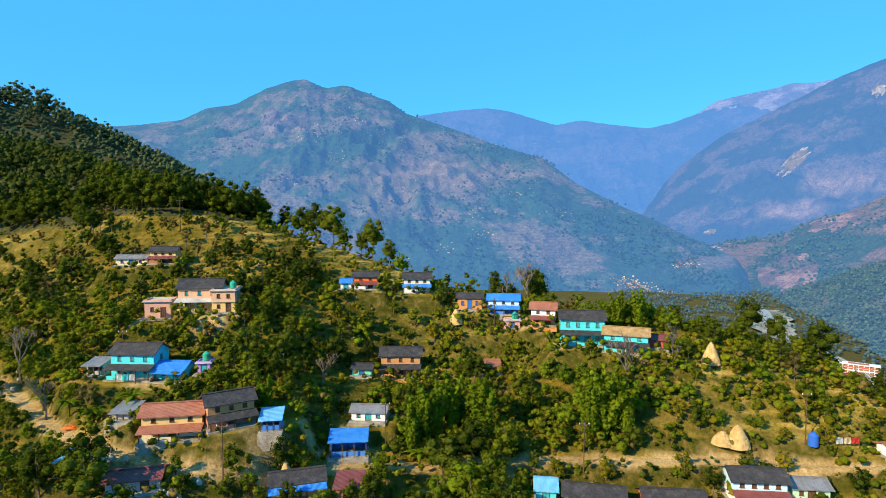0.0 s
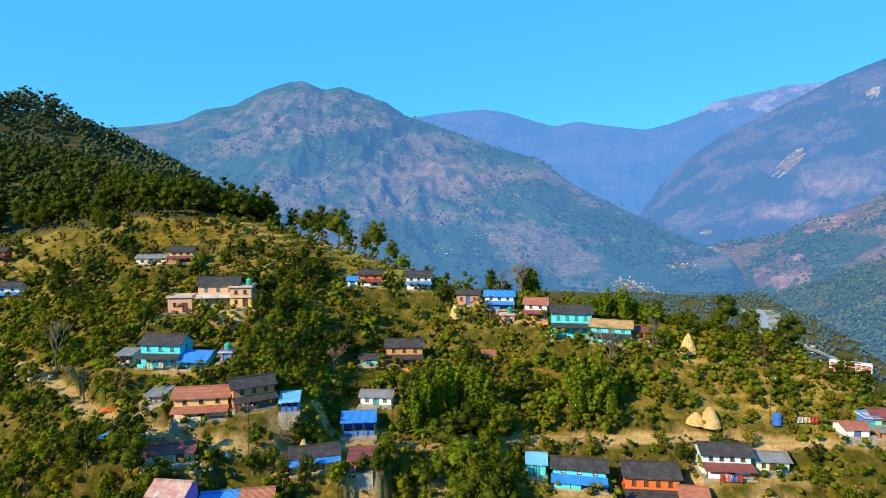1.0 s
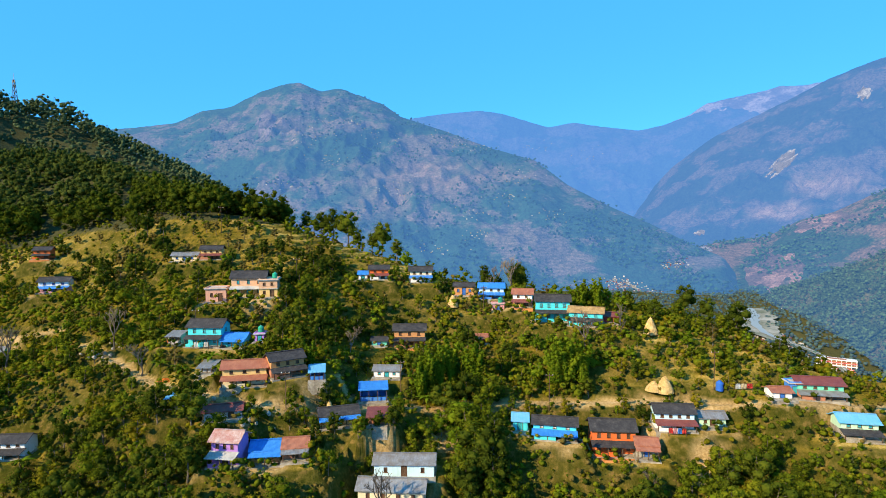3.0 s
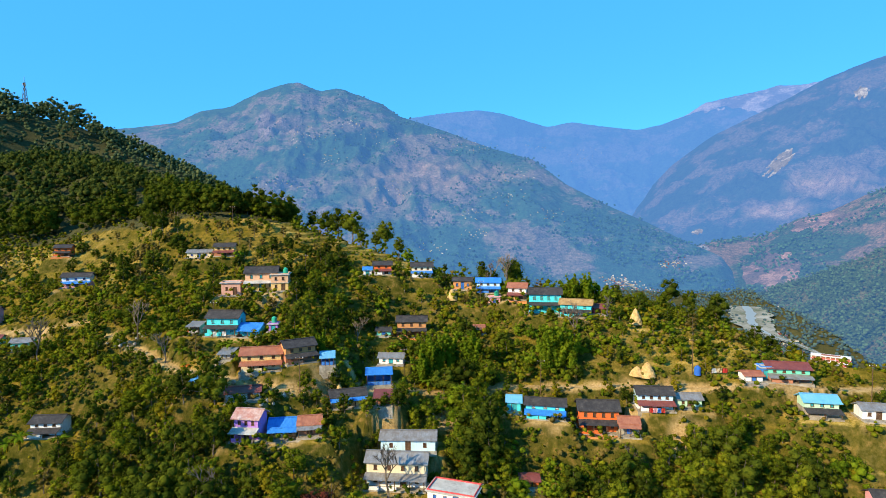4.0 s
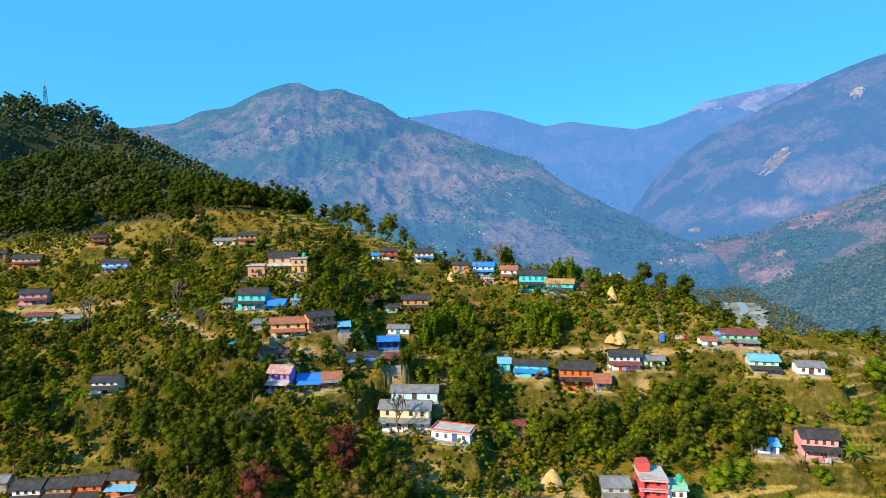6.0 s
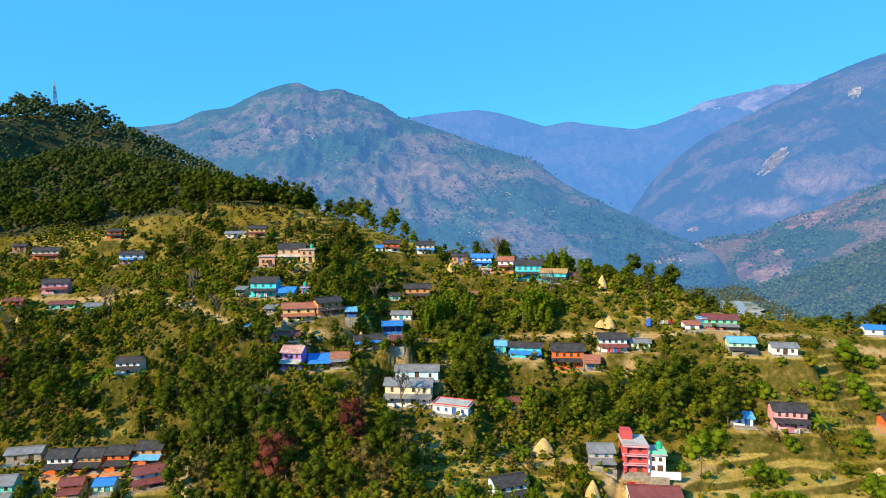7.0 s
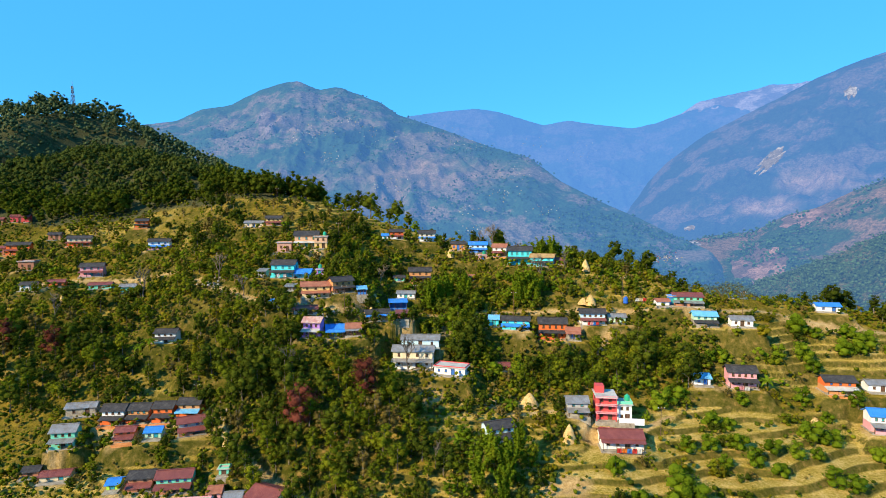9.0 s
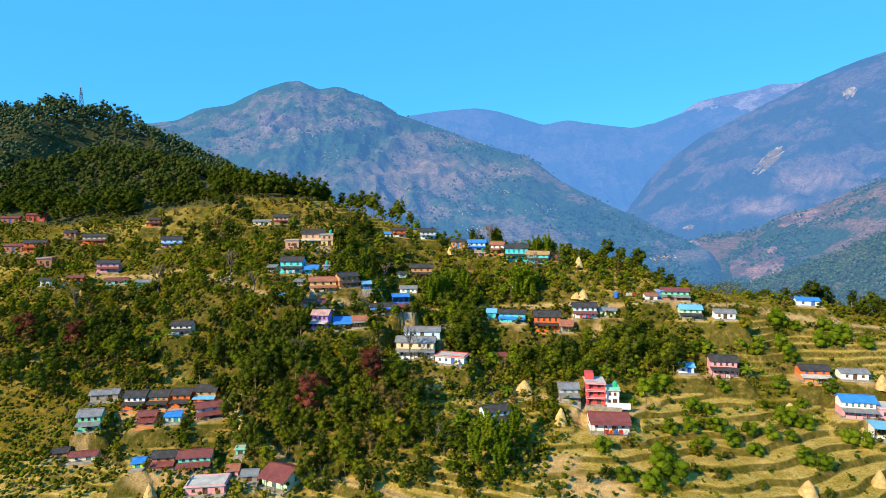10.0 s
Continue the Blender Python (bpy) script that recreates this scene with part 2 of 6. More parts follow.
def broad(x, y):
    """The broad hill without the crest of its wooded shoulder."""
    i, a = axis(x, -460, 380, 75, LAND.shape[1])
    j, b = axis(y - 60, -220, 560, 60, LAND.shape[0])
    z = sum(b[q] * a[p] * LAND[j + q, i + p] for p in range(4) for q in range(4))
    z = z + 14 * np.exp(-((x + 249) ** 2 + (y - 316) ** 2) / 55 ** 2)
    k = np.clip(((x + 200) * 110 + (y - 262) * -80) / (110 ** 2 + 80 ** 2), 0, 1)      # the wooded shoulder
    z = z - (10 + 9 * np.sin(math.pi * k)) * np.exp(-((x + 200 - 110 * k) ** 2 + (y - 262 + 80 * k) ** 2) / 38 ** 2)
    z = z + 3 * np.exp(-((x + 168) / 42) ** 2 - ((y - 216) / 26) ** 2) - 6 * np.exp(-((x + 205) / 30) ** 2 - ((y - 268) / 22) ** 2)
    z = z + 8 * np.exp(-((x + 46) / 34) ** 2 - ((y - 148) / 20) ** 2) + 3 * np.exp(-((x + 12) / 22) ** 2 - ((y - 140) / 14) ** 2)
    z = z - smooth(64, 86, x) * (13 * smooth(80, 98, y) + 45 * smooth(96, 150, y)) - smooth(50, 75, x) * 30 * smooth(114, 160, y)
    out = np.maximum(np.maximum(-440 - x, x - 360) / 500, np.maximum(-170 - y, y - 560) / 420)
    k = np.clip(out, 0, 1)
    k = k * k * (3 - 2 * k)
    z = z * (1 - k) + (FLOOR + 3 * swell(x, y, 160, 3)) * k
    return np.maximum(z, FLOOR + 2 * swell(x, y, 120, 3))


SHOULDER = np.array([(-232, 242, 74), (-205, 240, 82), (-186, 236, 86.5), (-160, 228, 83.5), (-125, 203, 75), (-100, 180, 68), (-77, 160, 62.5), (-56, 152, 60.5)])
LIFT = SHOULDER[:, 2] - broad(SHOULDER[:, 0], SHOULDER[:, 1])


def hill(x, y):
    """The broad hill before terraces and building plots, with the wooded shoulder and the hollow behind it."""
    s = y - np.interp(x, SHOULDER[:, 0], SHOULDER[:, 1])
    k = smooth(-262, -222, x) * (1 - smooth(-62, -34, x))
    side = np.where(s < 0, 30.0, 16.0)
    up = np.interp(x, SHOULDER[:, 0], LIFT) * np.exp(-(s / side) ** 2)
    dip = np.interp(x, (-230, -178, -120, -60), (24, 24, 16, 6)) * np.exp(-((s - 38) / 24) ** 2)
    return broad(x, y) + k * (up - dip)


def plots(x, y, z):
    """Draws the slope towards each building's floor, and makes its plot level."""
    top, low = np.zeros_like(z), np.full_like(z, 0.12)
    flat, most = z.copy(), np.zeros_like(z)
    for sx, sy, sz, hw, hd, turn in SITES:
        near = (np.abs(x - sx) < 40) & (np.abs(y - sy) < 40)
        if not near.any():
            continue
        dx, dy = x[near] - sx, y[near] - sy
        w = np.exp(-(dx * dx + dy * dy) / 11.0 ** 2)
        h0 = float(hill(np.array([sx]), np.array([sy]))[0])
        top[near] += w * (sz - h0)
        low[near] += w
    z = z + top / low
    for sx, sy, sz, hw, hd, turn in SITES:
        near = (np.abs(x - sx) < 30) & (np.abs(y - sy) < 30)
        if not near.any():
            continue
        dx, dy = x[near] - sx, y[near] - sy
        c, s = math.cos(turn), math.sin(turn)
        u, v = np.abs(dx * c + dy * s) - hw - 0.9, -dx * s + dy * c
        v = np.where(v < 0, -v - hd - 2.2, v - hd - 0.5)
        d = np.maximum(np.maximum(u, v), 0)
        k = np.clip(1 - d / 3.6, 0, 1)
        k = k * k * (3 - 2 * k)
        better = k > most[near]
        f, m = flat[near], most[near]
        f[better], m[better] = sz, k[better]
        flat[near], most[near] = f, m
    return z * (1 - most) + flat * most, most


FIELDS = [(75, 25, 60, 24, 1.0), (95, 58, 45, 14, 0.9), (-60, 136, 60, 16, 1.0), (-120, 150, 60, 14, 0.8), (-75, 62, 28, 14, 0.6), (0, 12, 60, 18, 0.9),
          (60, 88, 40, 14, 0.7), (-75, 24, 45, 22, 0.8), (-10, 128, 40, 12, 0.9), (10, 38, 22, 10, 0.8)]


def terraced(x, y):
    k = np.full_like(x, 0.35)
    for fx, fy, rx, ry, a in FIELDS:
        k = np.maximum(k, a * np.clip(1.5 - np.hypot((x - fx) / rx, (y - fy) / ry), 0, 1))
    return np.where((x < -230) | (x > 200) | (y > 210) | (y < -30), 0, np.clip(k, 0, 1))


ROADS = [([(-78, 96), (-69.7, 90.4), (-56.6, 81.2), (-48, 74.2), (-39.1, 71.6), (-32.8, 70.6), (-26.3, 71.2), (-20.2, 75.1), (-14.6, 77.6), (-6.8, 79.2), (-2, 80), (10, 81), (18.6, 81), (33, 80.2), (47, 79), (56, 76),
           (60, 72.6), (69, 72), (78, 72.5), (88, 73), (97, 72.5), (105, 70.5), (116, 68), (127, 68), (145, 70)], 0.9),
         ([(-58, 52.3), (-52, 44), (-46, 37.7), (-41.5, 34), (-33.7, 30), (-27.7, 25), (-18.7, 21.4), (-5, 13), (6, 4)], 0.7),
         ([(-140, 109), (-124, 108), (-112, 109.2), (-101, 109.5), (-90, 107)], 1.3),
         ([(14, 40.5), (20, 40), (25, 41.5), (31, 33.4), (40, 33.4), (50, 40)], 0.6)]     # (points, half width)
BARE_SPOTS = [(112, 68.5, 16, 2.0), (130, 68, 14, 2.0), (14, 45, 7, 3.5), (-17, 81.5, 6, 2.5), (6, 78, 8, 2), (28, 13, 9, 4), (21, 19, 7, 3), (-42.0, 101.0, 3.6, 2.6), (-46, 71, 7, 3), (45, 66, 5, 4), (-72, 46, 13, 3.5), (34, 33, 8, 3), (100, 70, 9, 2), (-60, 26, 12, 3), (0, 73, 4, 4), (-5, 46, 5, 3)]


def along(pts, step=1.5):
    """Even places along a rounded line."""
    p = np.array(pts, float)
    for _ in range(2):
        a, b = p[:-1] * 0.75 + p[1:] * 0.25, p[:-1] * 0.25 + p[1:] * 0.75
        p = np.concatenate([p[:1], np.stack([a, b], 1).reshape(-1, 2), p[-1:]])
    d = np.concatenate([[0], np.cumsum(np.hypot(*np.diff(p, axis=0).T))])
    at = np.arange(0, d[-1], step)
    return np.stack([np.interp(at, d, p[:, 0]), np.interp(at, d, p[:, 1])], 1)


TRACKS = []


def lay_tracks():
    for pts, half in ROADS:
        p = along(pts)
        z = plots(p[:, 0], p[:, 1], hill(p[:, 0], p[:, 1]))[0]
        ker = np.hanning(15)
        z = np.convolve(np.pad(z, 7, mode="edge"), ker / ker.sum(), "valid")
        TRACKS.append((p, z, half))


def on_tracks(x, y, z):
    """Cuts the lanes into the slope; gives the new height and how much each place is lane."""
    lane = np.zeros_like(z)
    for p, pz, half in TRACKS:
        near = np.flatnonzero(((x > p[:, 0].min() - 5) & (x < p[:, 0].max() + 5) & (y > p[:, 1].min() - 5) & (y < p[:, 1].max() + 5)).ravel())
        if not len(near):
            continue
        xf, yf = x.ravel()[near], y.ravel()[near]
        best, bz = np.full(len(near), 1e9), np.zeros(len(near))
        for (px, py), h in zip(p, pz):
            d = (xf - px) ** 2 + (yf - py) ** 2
            k = d < best
            best[k], bz[k] = d[k], h
        k = 1 - smooth(half, half + 1.6, np.sqrt(best))
        zr, lr = z.ravel(), lane.ravel()
        zr[near] = zr[near] * (1 - k) + bz * k
        lr[near] = np.maximum(lr[near], k)
        z, lane = zr.reshape(z.shape), lr.reshape(z.shape)
    return z, lane


def ground(x, y, masks=False):
    x, y = np.atleast_1d(np.asarray(x, float)), np.atleast_1d(np.asarray(y, float))
    z = hill(x, y)
    z, level = plots(x, y, z)
    z = z + 0.5 * swell(x, y, 9, 1) * (1 - level)
    step = 1.35
    h = (z + 0.45 * swell(x, y, 14, 5)) / step
    k = np.floor(h)
    f = h - k
    f = np.clip((f - 0.62) / 0.36, 0, 1)
    t = step * (k + f * f * (3 - 2 * f)) - 0.45 * swell(x, y, 14, 5)
    k = terraced(x, y)
    z = z + (t - z) * k * (1 - level)
    z, lane = on_tracks(x, y, z)
    if not masks:
        return z
    bare = np.maximum(0.8 * smooth(0.95, 1.12, level + 0.30 * swell(x, y, 4, 6)), smooth(0.7, 0.97, lane))
    for bx, by, rx, ry in BARE_SPOTS:
        bare = np.maximum(bare, smooth(1.0, 0.5, np.hypot((x - bx) / rx, (y - by) / ry) + 0.25 * swell(x, y, 4, 7)))
    return z, bare, smooth(0.45, 0.9, k) * (1 - 0.55 * smooth(105, 122, y))


def ground_at(x, y):
    return float(ground(np.array([float(x)]), np.array([float(y)]))[0])

# ---- buildings: where they stand ----
SPECS = []


def site(label, x, y, z, w, h, kind="two", wall="white", low=None, roof="slate", porch="slate", d=None, yaw=None, win=None, n=3, name="house", tank=None, sink=0.0):
    """Notes a building: x, y: the middle of its front; z: its floor; w, h: front and ridge height; d: depth; yaw: turn in degrees."""
    w = w * 0.97 - (0.7 if kind in ("two", "one") else 0.3)
    d = d * 0.8 if d else {"two": 3.7, "one": 3.2, "flat": 5.0, "shed": 3.0, "three": 7.0}[kind]
    fall = (54 - z) / (y + 70) if y < 55 else (60 - z) / (y + 12)      # the walls stand lower than their outline seen from above
    h = max(1.8, h - fall * {"two": d / 2 + 1.0, "one": d / 2 + 0.5, "flat": d * 0.6, "shed": 0.5, "three": 4.0}[kind])
    win = win or ("wood_brown", "wood_blue", "wood_brown", "wood_teal", "wood")[len(SPECS) % 5]
    yaw = max(-14.0, min(14.0, -0.13 * x)) if yaw is None else yaw
    a = radians(yaw)
    cx, cy = x - math.sin(a) * d / 2, y + math.cos(a) * d / 2
    SITES.append((cx, cy, z, w / 2, d / 2, a))
    SPECS.append(dict(label=label, x=cx, y=cy, z=z, w=w, h=h, d=d, a=a, kind=kind, wall=wall, low=low or wall, roof=roof, porch=porch, win=win, n=n, name=name, tank=tank))


# upper village
site("yellow two-storey house with slate roof among terraces", -61.9, 125.7, 49.0, 6.2, 3.9, "two", "yellow", "brick", "slate", "tin_maroon", n=3, yaw=8)
site("low cream house with grey tin roof on terraces", -69.4, 126.5, 48.4, 7.4, 2.6, "one", "cream", roof="tin_grey", yaw=8)
site("unfinished pink brick house with flat concrete roof", -52.5, 104.0, 40.7, 5.0, 4.0, "flat", "brickpink", d=5.0, yaw=8, n=2)
site("large cream brick house with open upper veranda", -45.6, 106.0, 41.7, 8.6, 6.4, "two", "peach", "yellow", "slate", "concrete", yaw=8, n=3, d=6.0)
site("cream concrete house wing with a green water tank", -40.6, 104.6, 41.7, 4.6, 5.0, "flat", "peach", "yellow", yaw=8, n=2, tank="tank_green")
site("turquoise two-storey house with dark slate roof", -49.2, 89.0, 33.9, 8.0, 6.1, "two", "turquoise", yaw=-4, win="wood_teal", n=3, d=5.4)
site("turquoise annex with bright blue tin roof", -43.0, 88.5, 33.7, 5.4, 3.3, "one", "turquoise", roof="tin_blue", yaw=-4, win="wood_teal", n=2, porch="tin_blue")
site("small grey plank shed with tin roof", -55.8, 89.6, 34.1, 3.0, 2.6, "shed", "grey", roof="tin_grey", name="shed", yaw=0)
site("small lilac washroom with a green water tank", -38.1, 89.5, 34.6, 2.3, 2.4, "flat", "purple", n=1, tank="tank_green", d=2.4, name="washroom")
site("yellow house with rusty red tin roof beside the lane", -36.4, 75.0, 29.8, 8.6, 5.3, "two", "yellow", "cream", "tin_rust", "tin_rust", yaw=10, n=3)
site("ochre brick house with dark slate roof", -28.9, 76.4, 31.0, 7.0, 5.3, "two", "mud", "brick", yaw=32, n=3)
site("blue tin lean-to beside the brick house", -23.6, 76.5, 30.2, 3.0, 2.6, "shed", "blue", roof="tin_sky", name="shed", yaw=10)
site("low dark shed with weathered tin roof", -44.2, 77.0, 31.6, 3.0, 1.9, "shed", "grey", roof="tin_grey", name="shed", yaw=0)
site("low white cottage with grey tin roof", -11.7, 87.4, 27.5, 6.2, 2.9, "one", "white", roof="tin_grey", yaw=-4)
site("tea stall with blue painted front and blue tin roof", -13.6, 80.0, 25.0, 5.6, 3.4, "shed", "blue", roof="tin_blue", name="stall", yaw=6)
site("orange house with grey slate roof and dark veranda", -7.7, 102.1, 30.5, 8.0, 5.7, "two", "mud", "mud", yaw=0, n=3)
site("small teal shed with slate roof", -14.4, 99.5, 31.3, 4.2, 2.3, "one", "green", yaw=0, n=1, name="hut")
site("orange house with slate roof on the ridge", -16.4, 120.0, 44.1, 5.6, 3.9, "two", "orange", "white", "slate", "tin_maroon", yaw=4, n=2)
site("small white shed with blue tin roof on the ridge", -20.6, 120.2, 43.8, 3.0, 2.6, "one", "white", roof="tin_blue", n=1, name="hut", yaw=4)
site("yellow house with blue tin veranda roof on the ridge", -5.6, 122.0, 43.1, 6.6, 4.4, "two", "cream", "white", "slate", "tin_blue", yaw=2, n=3)
site("white house with two blue tin roofs", 12.6, 117.5, 39.2, 7.2, 4.4, "two", "paleblue", "blue", "tin_blue", "tin_blue", yaw=-6, n=3)
site("brown mud house with weathered slate roof", 5.6, 118.0, 40.0, 6.0, 3.6, "one", "mud", roof="slate", yaw=-4)
site("white house with rusty red tin roof", 19.2, 108.5, 38.6, 5.4, 4.7, "two", "white", "mud", "tin_rust", "tin_maroon", yaw=-14, n=2)
site("turquoise two-storey house with dark slate roof and veranda", 25.2, 101.8, 36.3, 8.6, 6.6, "two", "turquoise", yaw=-8, win="wood_teal", n=4, d=5.2)
site("turquoise house with thatched roof", 31.6, 97.4, 36.1, 8.2, 4.6, "two", "turquoise", "turquoise", "thatch", "slate", yaw=-20, win="wood_teal", n=3, d=4.6)
site("maroon tin shed beside the turquoise house", 37.4, 98.0, 36.6, 3.6, 2.6, "one", "red", roof="tin_maroon", n=1, name="shed", yaw=-12)
site("small pink plastered washroom", 13.9, 113.0, 36.9, 3.4, 2.4, "flat", "pink", n=1, d=2.4, name="washroom", tank="tank_green")
site("small red tin hut among shrubs", 9.1, 102.1, 31.2, 3.0, 1.9, "shed", "red", roof="tin_rust", name="hut")
# along the lane
site("blue tin roofed house beside the lane", -18.4, 70.2, 24.0, 7.6, 3.9, "one", "yellow", roof="slate", porch="tin_blue", yaw=16, d=5.0)
site("small maroon tin roofed shed", -11.8, 69.0, 24.6, 3.6, 2.4, "shed", "brick", roof="tin_maroon", name="shed")
site("grey block house with maroon tin roof", -37.5, 67.0, 26.3, 6.9, 3.2, "one", "grey", roof="tin_maroon", yaw=14, n=2, d=4.5)
site("tin sheet hut with light roof below the lane", -46.5, 69.0, 28.0, 3.0, 2.3, "shed", "grey", roof="tin_sky", name="hut")
site("lilac two-storey house with rusted patched tin roof", -34.4, 59.3, 21.9, 5.2, 6.4, "two", "purple", "purple", "tin_patch", "concrete", yaw=-8, n=3, d=4.4)
site("house with bright blue tin roof", -28.6, 61.0, 21.4, 5.4, 4.4, "one", "mud", roof="tin_blue", porch="tin_blue", yaw=8, d=5.0)
site("house with rusty tin roof and grey porch", -24.0, 61.4, 21.8, 4.6, 4.2, "one", "brick", roof="tin_rust", porch="tin_grey", yaw=8, d=5.0)
site("bright orange two-storey house with slate roof", 29.6, 70.0, 18.6, 8.4, 7.2, "two", "orange", yaw=-6, n=4, win="wood_brown", d=5.4)
site("stone hut with rusty tin roof beside the orange house", 34.6, 67.5, 18.9, 4.4, 4.2, "one", "stone", roof="tin_rust", n=1, yaw=-10, name="hut", porch="tin_rust")
site("turquoise long house with slate and blue tin roofs", 19.4, 71.0, 21.2, 8.4, 4.6, "two", "turquoise", "turquoise", "slate", "tin_blue", yaw=-12, n=3, win="wood_white")
site("small turquoise house with sky-blue tin roof", 13.6, 73.0, 21.7, 3.4, 3.8, "one", "turquoise", roof="tin_sky", yaw=-8, n=1, d=4.4)
site("pale blue house with slate roof and maroon veranda", 41.2, 72.0, 22.2, 7.6, 5.4, "two", "paleblue", "white", "slate", "tin_maroon", yaw=-6, n=4)
site("green plastered house with grey tin roof", 48.2, 72.4, 22.5, 5.4, 3.3, "one", "palegreen", roof="tin_grey", yaw=-6)
site("small red tin roofed shop by the road", 61.8, 74.2, 26.9, 4.2, 2.7, "one", "white", roof="tin_rust", n=1, name="shop", yaw=-4)
site("green house with maroon tin roof by the road", 69.1, 74.7, 26.7, 8.6, 4.8, "two", "green", "brick", "tin_maroon", "tin_grey", yaw=-12, n=4, d=5.4)
site("blue painted shop front beside the road", 65.0, 75.6, 26.8, 2.2, 3.6, "flat", "blue", n=1, name="shop", d=3.0)
site("long grey tin roofed building", -6.8, 63.0, 18.0, 10.8, 4.6, "one", "paleblue", roof="tin_grey", yaw=-2, d=5.0)
site("cream and white two-storey house with tin roof", -8.6, 57.6, 14.1, 11.2, 7.4, "two", "cream", "white", "tin_grey", "tin_grey", yaw=-6, n=4)
site("white flat-roofed house with a red parapet edge", 0.5, 51.6, 13.9, 8.4, 3.3, "flat", "white", yaw=-20, n=4, d=5.5, tank="red_edge")
site("small orange mud hut with flat roof", 14.7, 60.0, 12.6, 3.9, 2.3, "one", "orange", roof="tin_maroon", n=1, name="hut")
site("pale green house with sky-blue tin roof and dark veranda", 70.0, 66.0, 22.6, 6.6, 5.2, "two", "palegreen", "stone", "tin_sky", "slate", yaw=-12, n=3)
site("white plastered house with grey roof by the road", 78.4, 63.0, 23.0, 6.2, 3.7, "one", "white", roof="tin_grey", yaw=-12)
site("pink two-storey house with dark slate roof", 71.0, 48.8, 11.2, 7.2, 5.9, "two", "pink", yaw=-12, n=4, win="wood_brown")
site("small white hut with blue tin roof", 61.7, 49.7, 11.5, 4.6, 3.3, "one", "white", roof="tin_sky", n=2, name="hut")
site("white and grey house with slate roof among banana plants", -77.4, 72.0, 18.0, 6.4, 4.9, "two", "white", "white", yaw=4, n=3)
# far side of the gully
site("pink house with slate roof on a terrace", -121.1, 112.8, 32.0, 8.0, 5.2, "two", "pink", "pink", "slate", "tin_maroon", n=3)
site("teal shed with brown roof on a terrace", -112.5, 102.5, 28.9, 7.5, 2.7, "one", "green", roof="tin_maroon", n=3, name="hut")
site("teal cottage with tin roof", -103.3, 102.0, 27.8, 5.4, 3.3, "one", "green", roof="tin_grey", n=2, name="hut")
site("white and pink house with blue veranda", -103.1, 124.0, 40.4, 8.0, 4.5, "two", "white", "pink", "slate", "tin_blue", n=3)
site("orange house with slate roof on terraces", -118.2, 142.0, 48.0, 5.2, 3.9, "two", "orange", n=2)
site("cream and orange house with slate roof", -139.5, 136.5, 41.2, 9.0, 4.4, "two", "cream", "orange", "slate", "tin_maroon", n=4)
site("small brown house with slate roof", -150.5, 139.0, 43.5, 5.0, 3.2, "one", "brick", n=2)
site("orange house with maroon roof on the slope", -166.9, 142.0, 37.6, 9.0, 5.4, "two", "orange", "orange", "slate", "tin_maroon", n=3)
site("brown house with dark tin roof on the slope", -176.5, 143.0, 37.4, 7.4, 3.9, "one", "brick", roof="tin_maroon")
site("brick house with flat roof on the slope", -149.9, 122.0, 33.3, 5.4, 4.3, "flat", "brick", n=2)
site("small white house with slate roof on the slope", -135.2, 101.6, 28.6, 5.4, 3.4, "one", "white", n=2)
site("orange cottage with maroon roof", -126.2, 101.9, 29.8, 5.6, 2.9, "one", "orange", roof="tin_maroon", n=2)
site("dark red house at the forest edge", -182.0, 165.0, 50.0, 8.0, 3.6, "one", "red", roof="tin_maroon")
site("brown house with maroon roof at the forest edge", -194.0, 166.0, 49.0, 8.0, 3.4, "one", "brick", roof="tin_maroon")
# lower right fields
site("red and white three-storey concrete house", 36.0, 36.5, 7.9, 8.2, 7.8, "three", "red", "white", yaw=-8, n=3, d=5.6)
site("grey stone house with tin roof", 28.2, 37.0, 9.0, 5.2, 4.9, "two", "grey", "stone", "tin_grey", "tin_grey", yaw=-4, n=2, d=4.2)
site("white house with rusty maroon tin roof", 35.4, 28.7, 4.6, 9.4, 5.0, "one", "white", roof="tin_maroon", porch="tin_maroon", yaw=-6, n=4, d=6.0)
site("pale blue house with slate roof and verandas", 10.8, 31.0, 5.8, 6.6, 5.2, "two", "paleblue", "white", yaw=18, n=3, d=5.0)
site("orange house with flat roof on the terraces", 93.7, 47.1, 10.0, 7.6, 4.9, "two", "orange", "mud", "slate", "concrete", yaw=-10, n=3)
site("white cottage with blue doors", 104.4, 47.6, 10.0, 7.3, 3.4, "one", "white", roof="tin_grey", n=3, yaw=-10)
site("white two-storey house with bright blue tin roof", 96.8, 36.0, 4.6, 8.0, 6.2, "two", "white", "pink", "tin_blue", "tin_grey", yaw=-14, n=5)
site("coral painted house with flat roof", 103.6, 34.0, 4.4, 6.4, 4.6, "flat", "pink", yaw=-14, n=3)
site("open shed with blue-grey tin roof", 99.8, 30.0, 1.5, 7.0, 3.6, "shed", "white", roof="tin_sky", name="shed", yaw=-14)
site("white hut with blue tin roof beside the road", 110.2, 75.5, 24.6, 7.0, 3.3, "one", "white", roof="tin_blue", n=2, yaw=-14)
